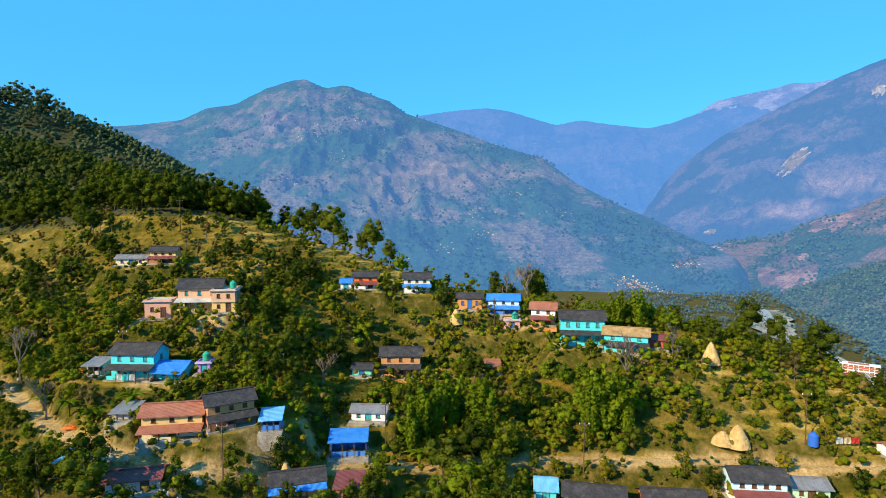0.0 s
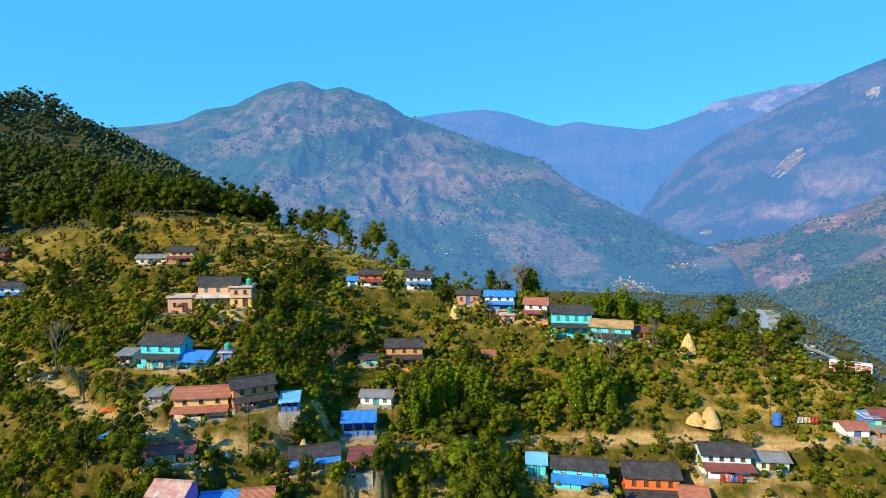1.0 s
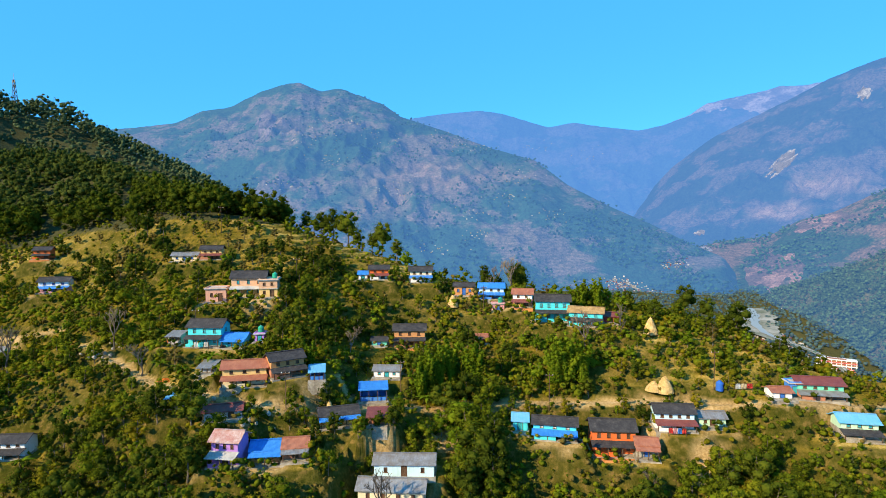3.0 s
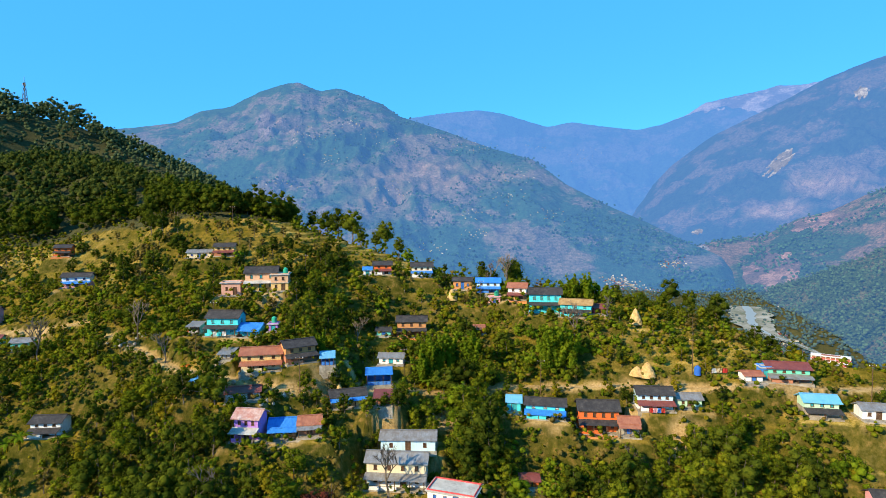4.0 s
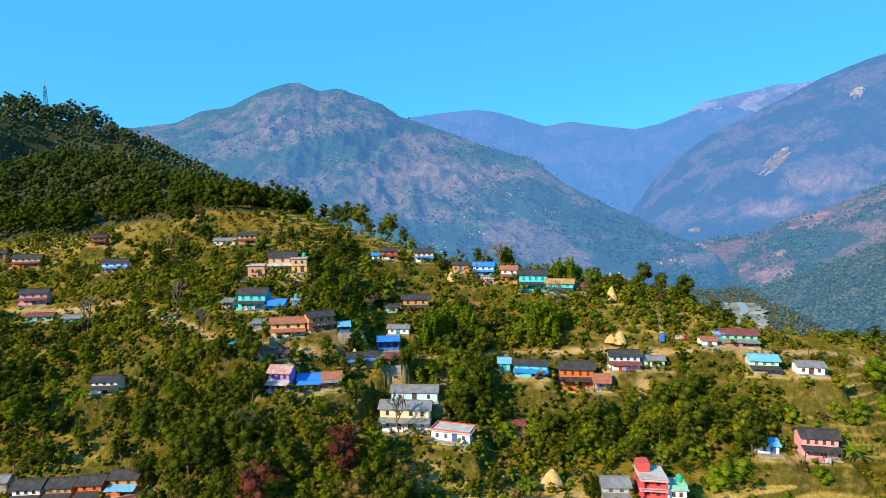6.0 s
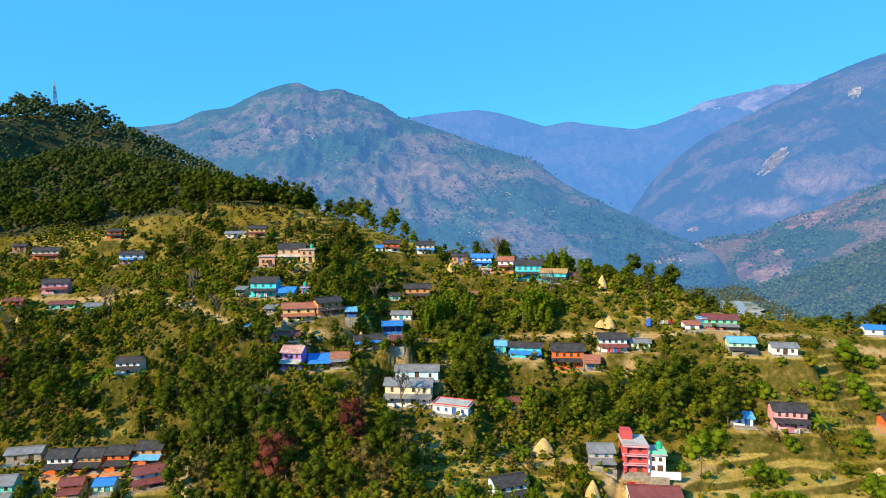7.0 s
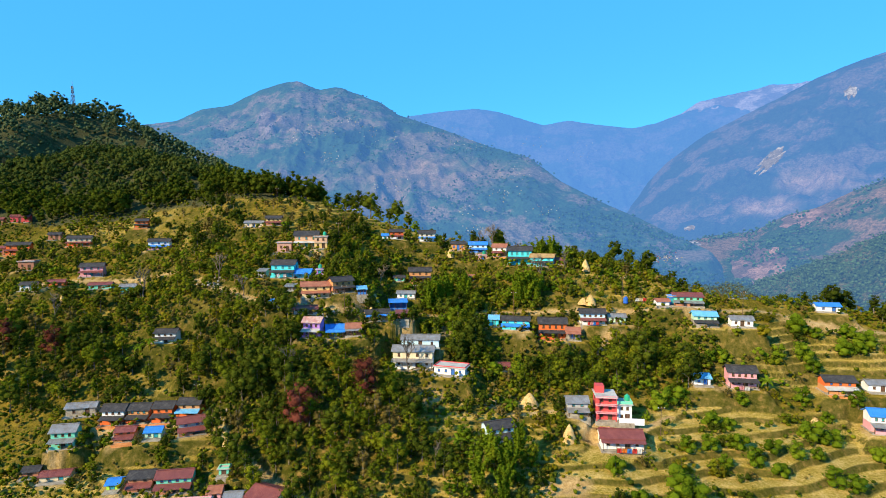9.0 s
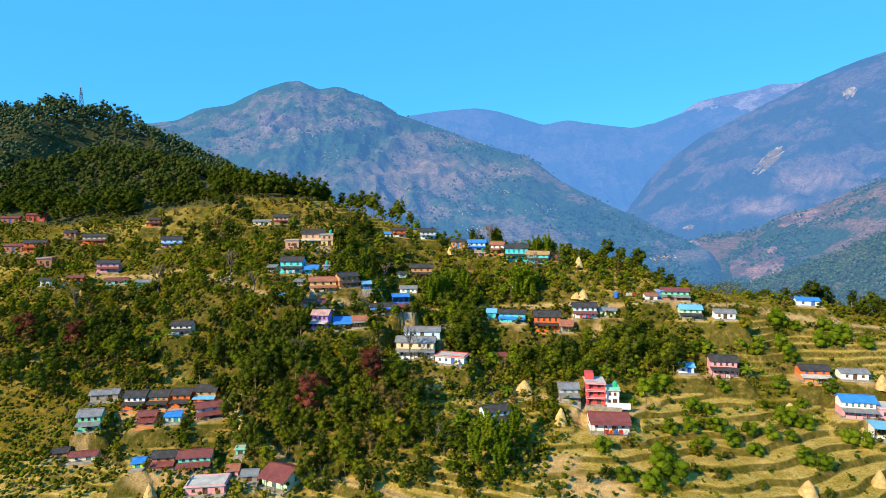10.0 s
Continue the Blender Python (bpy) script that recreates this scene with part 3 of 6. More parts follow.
# lower left hamlet
site("dark slate roofed house with white upper wall", -79.6, 49.2, 3.7, 5.8, 5.3, "two", "white", "orange", yaw=4, n=3)
site("orange mud house with slate roof", -74.0, 49.9, 3.7, 5.6, 5.2, "two", "mud", "orange", yaw=2, n=3)
site("orange mud house with dark slate roof", -68.3, 50.2, 3.8, 5.2, 5.4, "two", "orange", yaw=2, n=2)
site("orange house with slate roof and blue awning", -62.6, 51.4, 4.6, 6.0, 5.0, "two", "mud", "orange", "slate", "tin_sky", yaw=0, n=2)
site("brown house with maroon tin roof", -59.0, 44.4, 2.9, 6.4, 4.8, "two", "grey", "brick", "tin_maroon", "tin_maroon", yaw=22, n=2, d=4.4)
site("orange mud hut with brown roof", -73.3, 42.5, 2.3, 4.6, 3.8, "two", "orange", "mud", "tin_maroon", "tin_maroon", n=2, d=3.6)
site("pale hut with bright blue tin roof", -67.2, 42.8, 2.4, 4.2, 3.2, "one", "palegreen", roof="tin_blue", n=2, name="hut")
site("green two-storey house with tin roofs", -87.0, 42.2, 0.9, 5.8, 6.0, "two", "green", "green", "tin_grey", "tin_grey", yaw=10, n=3)
site("stone cow shed with grey roof", -88.6, 51.5, 4.8, 7.4, 3.6, "one", "stone", roof="tin_grey", n=2, name="shed")
site("teal two-storey house with maroon tin roof", -56.6, 29.4, -3.3, 7.6, 5.4, "two", "green", "brick", "tin_maroon", "tin_maroon", yaw=8, n=4)
site("brown house with slate roof and porch", -63.6, 29.8, -3.0, 5.4, 4.8, "two", "brick", "brick", "slate", "tin_maroon", yaw=8, n=2)
site("lime green stall with blue awning", -68.6, 28.6, -2.6, 3.0, 2.6, "one", "lime", roof="tin_blue", n=1, name="stall")
site("pink plastered house with concrete terrace roof", -51.0, 21.0, -4.9, 8.2, 4.2, "flat", "pink", yaw=6, n=3)
site("red tin roofed hut behind the pink house", -47.4, 26.8, -3.9, 3.2, 3.4, "one", "pink", roof="tin_rust", n=1, name="hut")
site("house with large maroon tin roof beside the path", -37.4, 23.5, -4.9, 7.6, 6.0, "one", "palegreen", roof="tin_maroon", n=3, yaw=-26, d=7.0, porch="tin_maroon")
site("grey shed with tin roof", -43.0, 24.5, -4.0, 4.0, 3.4, "one", "stone", roof="tin_grey", n=1, name="shed")
site("low mud cow shed with flat roof", -85.0, 35.8, -4.0, 6.6, 2.9, "one", "cream", roof="tin_maroon", n=2, name="shed")
site("low mud store with slate roof", -91.0, 37.0, -3.6, 4.0, 2.5, "one", "brick", n=1, name="shed")
site("small teal painted washroom", -47.5, 32.5, -1.5, 2.4, 2.4, "flat", "green", n=1, d=2.2, name="washroom")

# ---- building blocks ----
def mesh_of(name, verts, faces, material=None, smooth=False):
    me = bpy.data.meshes.new(name)
    me.from_pydata(verts, [], faces)
    if smooth:
        me.shade_smooth()
    if material:
        me.materials.append(material)
    return me


def grid_mesh(name, x, y, z, material, smooth=True):
    """A sheet of quads through 2-D arrays of places."""
    r, c = x.shape
    me = bpy.data.meshes.new(name)
    co = np.stack([x, y, z], -1).reshape(-1, 3)
    i = np.arange(r * c).reshape(r, c)
    q = np.stack([i[:-1, :-1], i[:-1, 1:], i[1:, 1:], i[1:, :-1]], -1).reshape(-1)
    me.vertices.add(r * c)
    me.vertices.foreach_set("co", co.ravel())
    me.loops.add(len(q))
    me.loops.foreach_set("vertex_index", q.astype(np.int32))
    n = len(q) // 4
    me.polygons.add(n)
    me.polygons.foreach_set("loop_start", np.arange(0, n * 4, 4, dtype=np.int32))
    me.polygons.foreach_set("use_smooth", np.full(n, smooth))
    me.materials.append(material)
    me.update(calc_edges=True)
    return me


def raw_mesh(name, co, size, material, smooth=False):
    """A mesh of loose polygons of `size` corners each from an array of corners."""
    me = bpy.data.meshes.new(name)
    v = len(co)
    me.vertices.add(v)
    me.vertices.foreach_set("co", np.ascontiguousarray(co, dtype=np.float32).ravel())
    me.loops.add(v)
    me.loops.foreach_set("vertex_index", np.arange(v, dtype=np.int32))
    n = v // size
    me.polygons.add(n)
    me.polygons.foreach_set("loop_start", np.arange(0, v, size, dtype=np.int32))
    me.polygons.foreach_set("use_smooth", np.full(n, smooth))
    me.materials.append(material)
    me.update(calc_edges=True)
    return me


def cloud_mesh(name, cloud, material):
    """A mesh of leaf sprays and leafy lumps: places, the way that each leaf faces, and triangles."""
    co, facing, tri = cloud
    me = bpy.data.meshes.new(name)
    me.vertices.add(len(co))
    me.vertices.foreach_set("co", np.ascontiguousarray(co, dtype=np.float32).ravel())
    me.loops.add(tri.size)
    me.loops.foreach_set("vertex_index", tri.astype(np.int32).ravel())
    me.polygons.add(len(tri))
    me.polygons.foreach_set("loop_start", np.arange(0, tri.size, 3, dtype=np.int32))
    me.polygons.foreach_set("use_smooth", np.full(len(tri), True))
    me.materials.append(material)
    me.attributes.new("custom_normal", "FLOAT_VECTOR", "POINT").data.foreach_set("vector", np.ascontiguousarray(facing, dtype=np.float32).ravel())
    me.update(calc_edges=True)
    return me


def part(name, bm, material, parent, label=""):
    me = bpy.data.meshes.new(name)
    bm.to_mesh(me)
    bm.free()
    me.materials.append(material)
    ob = new(name, me)
    ob.parent = parent
    if label:
        ob["label"] = label
    return ob


def box(bm, x, y, z, sx, sy, sz, rot=None):
    m = Matrix.Translation((x, y, z)) @ (rot or Matrix()) @ Matrix.Diagonal((sx, sy, sz, 1))
    bmesh.ops.create_cube(bm, size=1.0, matrix=m)
    return bm


def boxes(*rows):
    bm = bmesh.new()
    for r in rows:
        box(bm, *r)
    return bm


def prism(bm, outline, y0, y1):
    """Extrudes a closed outline in x, z along y."""
    a = [bm.verts.new((x, y0, z)) for x, z in outline]
    b = [bm.verts.new((x, y1, z)) for x, z in outline]
    bm.faces.new(a)
    bm.faces.new(b[::-1])
    for i in range(len(a)):
        j = (i + 1) % len(a)
        bm.faces.new((a[j], a[i], b[i], b[j]))
    return bm


def wall_mesh(length, z0, z1, thick, holes, m):
    """A wall along x with openings cut through it: holes are (x0, x1, z0, z1)."""
    xs = sorted({-length / 2, length / 2, *[v for h in holes for v in h[:2]]})
    zs = sorted({z0, z1, *[v for h in holes for v in h[2:]]})
    bm = bmesh.new()
    for a, b in zip(xs, xs[1:]):
        run = None
        for c, d in zip(zs, zs[1:]):
            hole = any(h[0] < (a + b) / 2 < h[1] and h[2] < (c + d) / 2 < h[3] for h in holes)
            if hole:
                run = None
                continue
            box(bm, (a + b) / 2, 0, (c + d) / 2, b - a, thick, d - c)
    bmesh.ops.remove_doubles(bm, verts=bm.verts, dist=0.0005)
    bmesh.ops.transform(bm, matrix=m, verts=bm.verts)
    return bm


def window(parent, m, w, h, mat, frame_mat, door=False):
    """A framed window with two shutters, or a door leaf with its frame, set in an opening."""
    t = 0.07
    bm = boxes((-w / 2 + t / 2, 0, 0, t, 0.16, h), (w / 2 - t / 2, 0, 0, t, 0.16, h), (0, 0, h / 2 - t / 2, w - 2 * t, 0.16, t))
    if not door:
        box(bm, 0, -0.04, -h / 2 + t / 2, w + 0.1, 0.26, t)
    bmesh.ops.transform(bm, matrix=m, verts=bm.verts)
    frm = part("door_frame" if door else "window_frame", bm, frame_mat, parent)
    for s in (-1, 1):
        bm = boxes((s * (w / 4 - t / 4 - 0.01), 0.05, 0, w / 2 - t - 0.03, 0.05, h - 2 * t), (s * (w / 4 - t / 4 - 0.01), 0.02, 0, w / 2 - t - 0.12, 0.03, h - 2 * t - 0.2))
        bmesh.ops.transform(bm, matrix=m, verts=bm.verts)
        part("door_leaf" if door else "shutter", bm, mat, frm)


def slope_roof(parent, name, w, run, rise, thick, mat, m, sag=0.0, ribs=True):
    """One pitch of a roof: along x, falling towards -y from its top edge, with uneven edge courses."""
    length = math.hypot(run, rise)
    nx, ny = 9, 5
    bm = bmesh.new()
    rnd = random.Random(int(w * 1000 + run * 77))
    top, low = {}, {}
    for i in range(nx + 1):
        for j in range(ny + 1):
            u, v = i / nx, j / ny
            wob = rnd.uniform(-0.02, 0.02)
            x = (u - 0.5) * w
            y = -v * run + (rnd.uniform(-0.05, 0.05) if j == ny else 0)
            z = -v * rise - sag * math.sin(math.pi * v) * math.sin(math.pi * u) + wob
            top[i, j] = bm.verts.new((x, y, z))
            low[i, j] = bm.verts.new((x, y, z - thick))
    for i in range(nx):
        for j in range(ny):
            bm.faces.new((top[i, j], top[i, j + 1], top[i + 1, j + 1], top[i + 1, j]))
            bm.faces.new((low[i, j], low[i + 1, j], low[i + 1, j + 1], low[i, j + 1]))
    for i in range(nx):
        bm.faces.new((top[i, ny], low[i, ny], low[i + 1, ny], top[i + 1, ny]))
        bm.faces.new((top[i + 1, 0], low[i + 1, 0], low[i, 0], top[i, 0]))
    for j in range(ny):
        bm.faces.new((top[0, j], low[0, j], low[0, j + 1], top[0, j + 1]))
        bm.faces.new((top[nx, j + 1], low[nx, j + 1], low[nx, j], top[nx, j]))
    bmesh.ops.transform(bm, matrix=m, verts=bm.verts)
    return part(name, bm, mat, parent)


TURNED = pose(0, 0, 0, 0, 0, 180)


def tank_part(root, x, y, z, mat, label):
    bm = bmesh.new()
    bmesh.ops.create_cone(bm, cap_ends=True, segments=14, radius1=0.6, radius2=0.6, depth=1.0, matrix=Matrix.Translation((x, y, z + 0.5)))
    bmesh.ops.create_cone(bm, cap_ends=True, segments=14, radius1=0.6, radius2=0.2, depth=0.3, matrix=Matrix.Translation((x, y, z + 1.15)))
    tank = part("water_tank", bm, mat, root, label)
    bm = bmesh.new()
    bmesh.ops.create_cone(bm, cap_ends=True, segments=10, radius1=0.22, radius2=0.2, depth=0.1, matrix=Matrix.Translation((x, y, z + 1.34)))
    part("lid", bm, mat, tank)


def storey(root, w, d, z0, z1, mat, win, n, door, th=0.3, side=True, back=True):
    """Four walls of one storey with openings, windows and, below, a door."""
    h = z1 - z0
    wh, ww = min(0.9, h * 0.42), min(0.62, w / n * 0.36)
    zc = z0 + h * 0.52
    holes, spots = [], []
    mid = n // 2
    for i in range(n):
        x = (i + 0.5) / n * (w - 0.7) - (w - 0.7) / 2
        if door and i == mid:
            holes.append((x - 0.5, x + 0.5, z0, z0 + min(1.95, h - 0.25)))
            spots.append((x, z0 + min(1.95, h - 0.25) / 2, 1.0, min(1.95, h - 0.25), True))
        else:
            holes.append((x - ww / 2, x + ww / 2, zc - wh / 2, zc + wh / 2))
            spots.append((x, zc, ww, wh, False))
    front = Matrix.Translation((0, -d / 2 + th / 2, 0))
    part("wall", wall_mesh(w, z0, z1, th, holes, front), mat, root)
    part("wall", wall_mesh(w, z0, z1, th, [], Matrix.Translation((0, d / 2 - th / 2, 0))), mat, root)
    fr = M["wood_brown"] if win is not M["wood_brown"] else M["wood"]
    for x, z, a, b, is_door in spots:
        window(root, Matrix.Translation((x, -d / 2 + 0.06, z)), a, b, win, fr, is_door)
    for s in (-1, 1):
        hs = [(-ww / 2, ww / 2, zc - wh / 2, zc + wh / 2)] if side and d > 4 else []
        m = Matrix.Translation((s * (w / 2 - th / 2), 0, 0)) @ pose(0, 0, 0, 0, 0, 90 * s)
        part("wall", wall_mesh(d - 2 * th, z0, z1, th, hs, m), mat, root)
        if hs:
            window(root, Matrix.Translation((s * (w / 2 - 0.06), 0, zc)) @ pose(0, 0, 0, 0, 0, 90 * s), ww, wh, win, fr)


def gables(root, w, d, z, rise, mat, th=0.3):
    for s in (-1, 1):
        bm = prism(bmesh.new(), [(-d / 2, z), (d / 2, z), (0, z + rise)], -th / 2, th / 2)
        bmesh.ops.transform(bm, matrix=Matrix.Translation((s * (w / 2 - th / 2), 0, 0)) @ pose(0, 0, 0, 0, 0, 90), verts=bm.verts)
        bmesh.ops.recalc_face_normals(bm, faces=bm.faces)
        part("gable", bm, mat, root)


def gable_roof(root, w, d, z, rise, mat, over=0.46):
    run = d / 2 + over
    fall = rise * run / (d / 2)
    up = Matrix.Translation((0, 0, z + rise + 0.16))
    slope_roof(root, "roof", w + 2 * over, run, fall, 0.13, mat, up, 0.05)
    slope_roof(root, "roof", w + 2 * over, run, fall, 0.13, mat, up @ TURNED, 0.05)
    part("ridge_cap", boxes((0, 0, z + rise + 0.17, w + 2 * over - 0.06, 0.42, 0.09)), mat, root)


def porch(root, w, d, z, depth, mat, post_mat, floor=0.0, fall=0.5):
    """A lean-to veranda roof on posts along the front."""
    slope_roof(root, "veranda_roof", w + 0.5, depth + 0.25, fall, 0.09, mat, Matrix.Translation((0, -d / 2 - 0.01, z)), 0.03)
    k = max(3, int(w / 2.2) + 1)
    top = z - fall * depth / (depth + 0.25) - 0.1
    for i in range(k):
        x = (i / (k - 1) - 0.5) * (w - 0.2)
        part("post", boxes((x, -d / 2 - depth + 0.1, (top + floor) / 2, 0.14, 0.14, top - floor)), post_mat, root)
    part("beam", boxes((0, -d / 2 - depth + 0.1, top - 0.07, w, 0.13, 0.14)), post_mat, root)


def slab_roof(root, w, d, z, mat, edge):
    part("roof", boxes((0, 0, z + 0.07, w + 0.7, d + 0.7, 0.14)), M["concrete"], root)
    hp = 0.2
    part("parapet", boxes((0, -d / 2, z + 0.14 + hp / 2, w + 0.2, 0.14, hp), (0, d / 2, z + 0.14 + hp / 2, w + 0.2, 0.14, hp),
                          (-w / 2, 0, z + 0.14 + hp / 2, 0.14, d - 0.14, hp), (w / 2, 0, z + 0.14 + hp / 2, 0.14, d - 0.14, hp)), edge, root)


def building(s):
    w, d, h, n = s["w"], s["d"], s["h"], s["n"]
    root = new(s["name"])
    tagged(root, s["label"], s["name"], "village buildings")
    wall, low, roof, win = M[s["wall"]], M[s["low"]], M[s["roof"]], M[s["win"]]
    base = 0.25
    part("plinth", boxes((0, -0.7, base / 2 - 1.0, w + 0.6, d + 2.0, base + 2.0)), M["stone"], root)
    mud = M["mud_floor"] if s["low"] in ("orange", "mud", "red") else M["earth"]
    if s["kind"] == "two" and mud is M["mud_floor"]:
        part("forecourt", boxes((0.2, -d / 2 - 2.3, 0.10 - 0.3, w + 0.6, 1.2, 0.6)), mud, root, "trodden earth forecourt")
    if s["kind"] == "two":
        rise = min(0.27 * d, 0.22 * h)
        top = h - rise
        mid = base + (top - base) * 0.5
        storey(root, w, d, base, mid, low, win, n, True, side=False)
        storey(root, w, d, mid, top, wall, win, n, False)
        part("floor_deck", boxes((0, 0, mid, w - 0.62, d - 0.62, 0.08)), M["dark_room"], root)
        part("ceiling_board", boxes((0, 0, top - 0.06, w - 0.62, d - 0.62, 0.06)), M["dark_room"], root)
        gables(root, w, d, top, rise, wall)
        gable_roof(root, w, d, top, rise, roof)
        porch(root, w, d, mid + 0.22, 1.6, M[s["porch"]], M["wood"], base, 0.5)
        part("veranda_wall", boxes((-w * 0.22, -d / 2 - 1.48, base + 0.3, w * 0.5, 0.16, 0.6)), low, root)
    elif s["kind"] == "one":
        rise = min(0.22 * d, 0.28 * h)
        top = h - rise
        storey(root, w, d, base, top, wall, win, n, True)
        part("ceiling_board", boxes((0, 0, top - 0.06, w - 0.62, d - 0.62, 0.06)), M["dark_room"], root)
        gables(root, w, d, top, rise, wall)
        gable_roof(root, w, d, top, rise, roof, 0.38)
        if s["porch"] != "slate" and h > 2.3:
            porch(root, w, d, top - 0.02, 1.2, M[s["porch"]], M["wood"], base, 0.45)
    elif s["kind"] == "flat":
        storeys = 2 if h > 4.4 else 1
        each = (h - base - 0.4) / storeys
        for i in range(storeys):
            storey(root, w, d, base + i * each, base + (i + 1) * each, wall if i else low, win, n, i == 0, 0.22)
            part("floor_slab", boxes((0, -0.2, base + (i + 1) * each - 0.06, w + 0.3, d + 0.1, 0.1)), M["concrete"], root)
        slab_roof(root, w, d, base + storeys * each, M["concrete"], M["red"] if s["tank"] == "red_edge" else wall)
    elif s["kind"] == "shed":
        th = 0.15
        low_z, top = h - 0.5, h
        part("wall", boxes((0, d / 2 - th / 2, low_z / 2, w, th, low_z)), wall, root)
        for q in (-1, 1):
            part("wall", boxes((q * (w / 2 - th / 2), th / 2 + 0.1, low_z / 2, th, d - 2 * th - 0.2, low_z)), wall, root)
        part("counter", boxes((0, -d / 2 + 0.1, 0.45, w - 0.4, 0.3, 0.9)), wall, root)
        for i in range(4):
            part("post", boxes(((i / 3 - 0.5) * (w - 0.1), -d / 2 - 0.5, (h - 0.6) / 2, 0.12, 0.12, h - 0.6)), M["wood"], root)
        slope_roof(root, "roof", w + 0.6, d + 1.1, 0.6, 0.08, roof, Matrix.Translation((0, d / 2 + 0.3, h)), 0.04)
    elif s["kind"] == "three":
        three_storey(root, w, d, h)
    if s["tank"] in ("tank_green", "tank_blue"):
        tank_part(root, w / 2 - 0.9, 0.3, h + (0.1 if s["kind"] == "flat" else 0.0) - (0.26 if s["kind"] == "flat" else 0), M[s["tank"]], "round green plastic water tank")
    root.matrix_world = pose(s["x"], s["y"], s["z"], 0, 0, math.degrees(s["a"]))
    return root


def three_storey(root, w, d, h):
    """The stepped concrete house: a tall red bay with balconies, a white bay, a white boundary wall."""
    each = (h - 0.9) / 3
    wa, wb = w * 0.56, w * 0.40
    xa, xb = -w / 2 + wa / 2, w / 2 - wb / 2
    for i in range(3):
        z0 = 0.25 + i * each
        sub = new("red_bay")
        sub.parent = root
        sub.location = (xa, 0, 0)
        storey(sub, wa, d, z0, z0 + each, M["red"], M["wood_brown"], 2, i == 0, 0.22)
        part("balcony", boxes((0, -d / 2 - 0.55, z0 + each - 0.05, wa + 0.3, 1.1, 0.14), (0, -d / 2 - 1.05, z0 + each + 0.35, wa + 0.3, 0.08, 0.12),
                              (-wa / 2, -d / 2 - 1.05, z0 + each + 0.15, 0.1, 0.1, 0.5), (wa / 2, -d / 2 - 1.05, z0 + each + 0.15, 0.1, 0.1, 0.5), (0, -d / 2 - 1.05, z0 + each + 0.15, 0.1, 0.1, 0.5)), M["pink"], sub)
        for q in (-1, 1):
            part("post", boxes((q * (wa / 2 - 0.1), -d / 2 - 0.95, z0 + each / 2 - 0.1, 0.22, 0.22, each - 0.1)), M["red"], sub)
    part("roof", boxes((xa, -0.3, 0.25 + 3 * each + 0.07, wa + 0.5, d + 1.4, 0.14)), M["concrete"], root)
    part("stair_tower", boxes((xa - wa / 4, 1.0, 0.25 + 3 * each + 0.9, wa * 0.45, 2.4, 1.6)), M["red"], root, "red stair tower on the roof")
    for i in range(2):
        z0 = 0.25 + i * each
        sub = new("white_bay")
        sub.parent = root
        sub.location = (xb, -0.3, 0)
        storey(sub, wb, d - 0.6, z0, z0 + each, M["white"], M["wood_brown"], 2, i == 0, 0.22)
    part("roof", boxes((xb, -0.3, 0.25 + 2 * each + 0.07, wb + 0.5, d + 0.3, 0.14)), M["concrete"], root)
    part("parapet", boxes((xb, -d / 2 + 0.05, 0.25 + 2 * each + 0.45, wb + 0.3, 0.12, 0.6), (xb + wb / 2 + 0.05, -0.2, 0.25 + 2 * each + 0.45, 0.12, d - 0.6, 0.6)), M["green"], root, "green painted parapet")
    part("boundary_wall", boxes((xb + 1.2, -d / 2 - 1.6, 0.55, wb + 2.2, 0.2, 1.4)), M["white"], root)
    tank_part(root, xb + 1.0, 0.6, 0.25 + 2 * each + 0.14, M["tank_green"], "round green plastic water tank")

# ---- ground ----
def wooded(x, y):
    """The forest on the left hill: above the terraces, up to the summit."""
    edge = np.interp(x, (-260, -215, -151, -117, -77, -50), (178, 170, 159, 157, 150, 145)) + 4 * swell(x, y, 20, 2)
    belt = (y > edge) & (x < -49 - np.maximum(y - 160, 0) * 0.10)
    return belt & (y < 420)


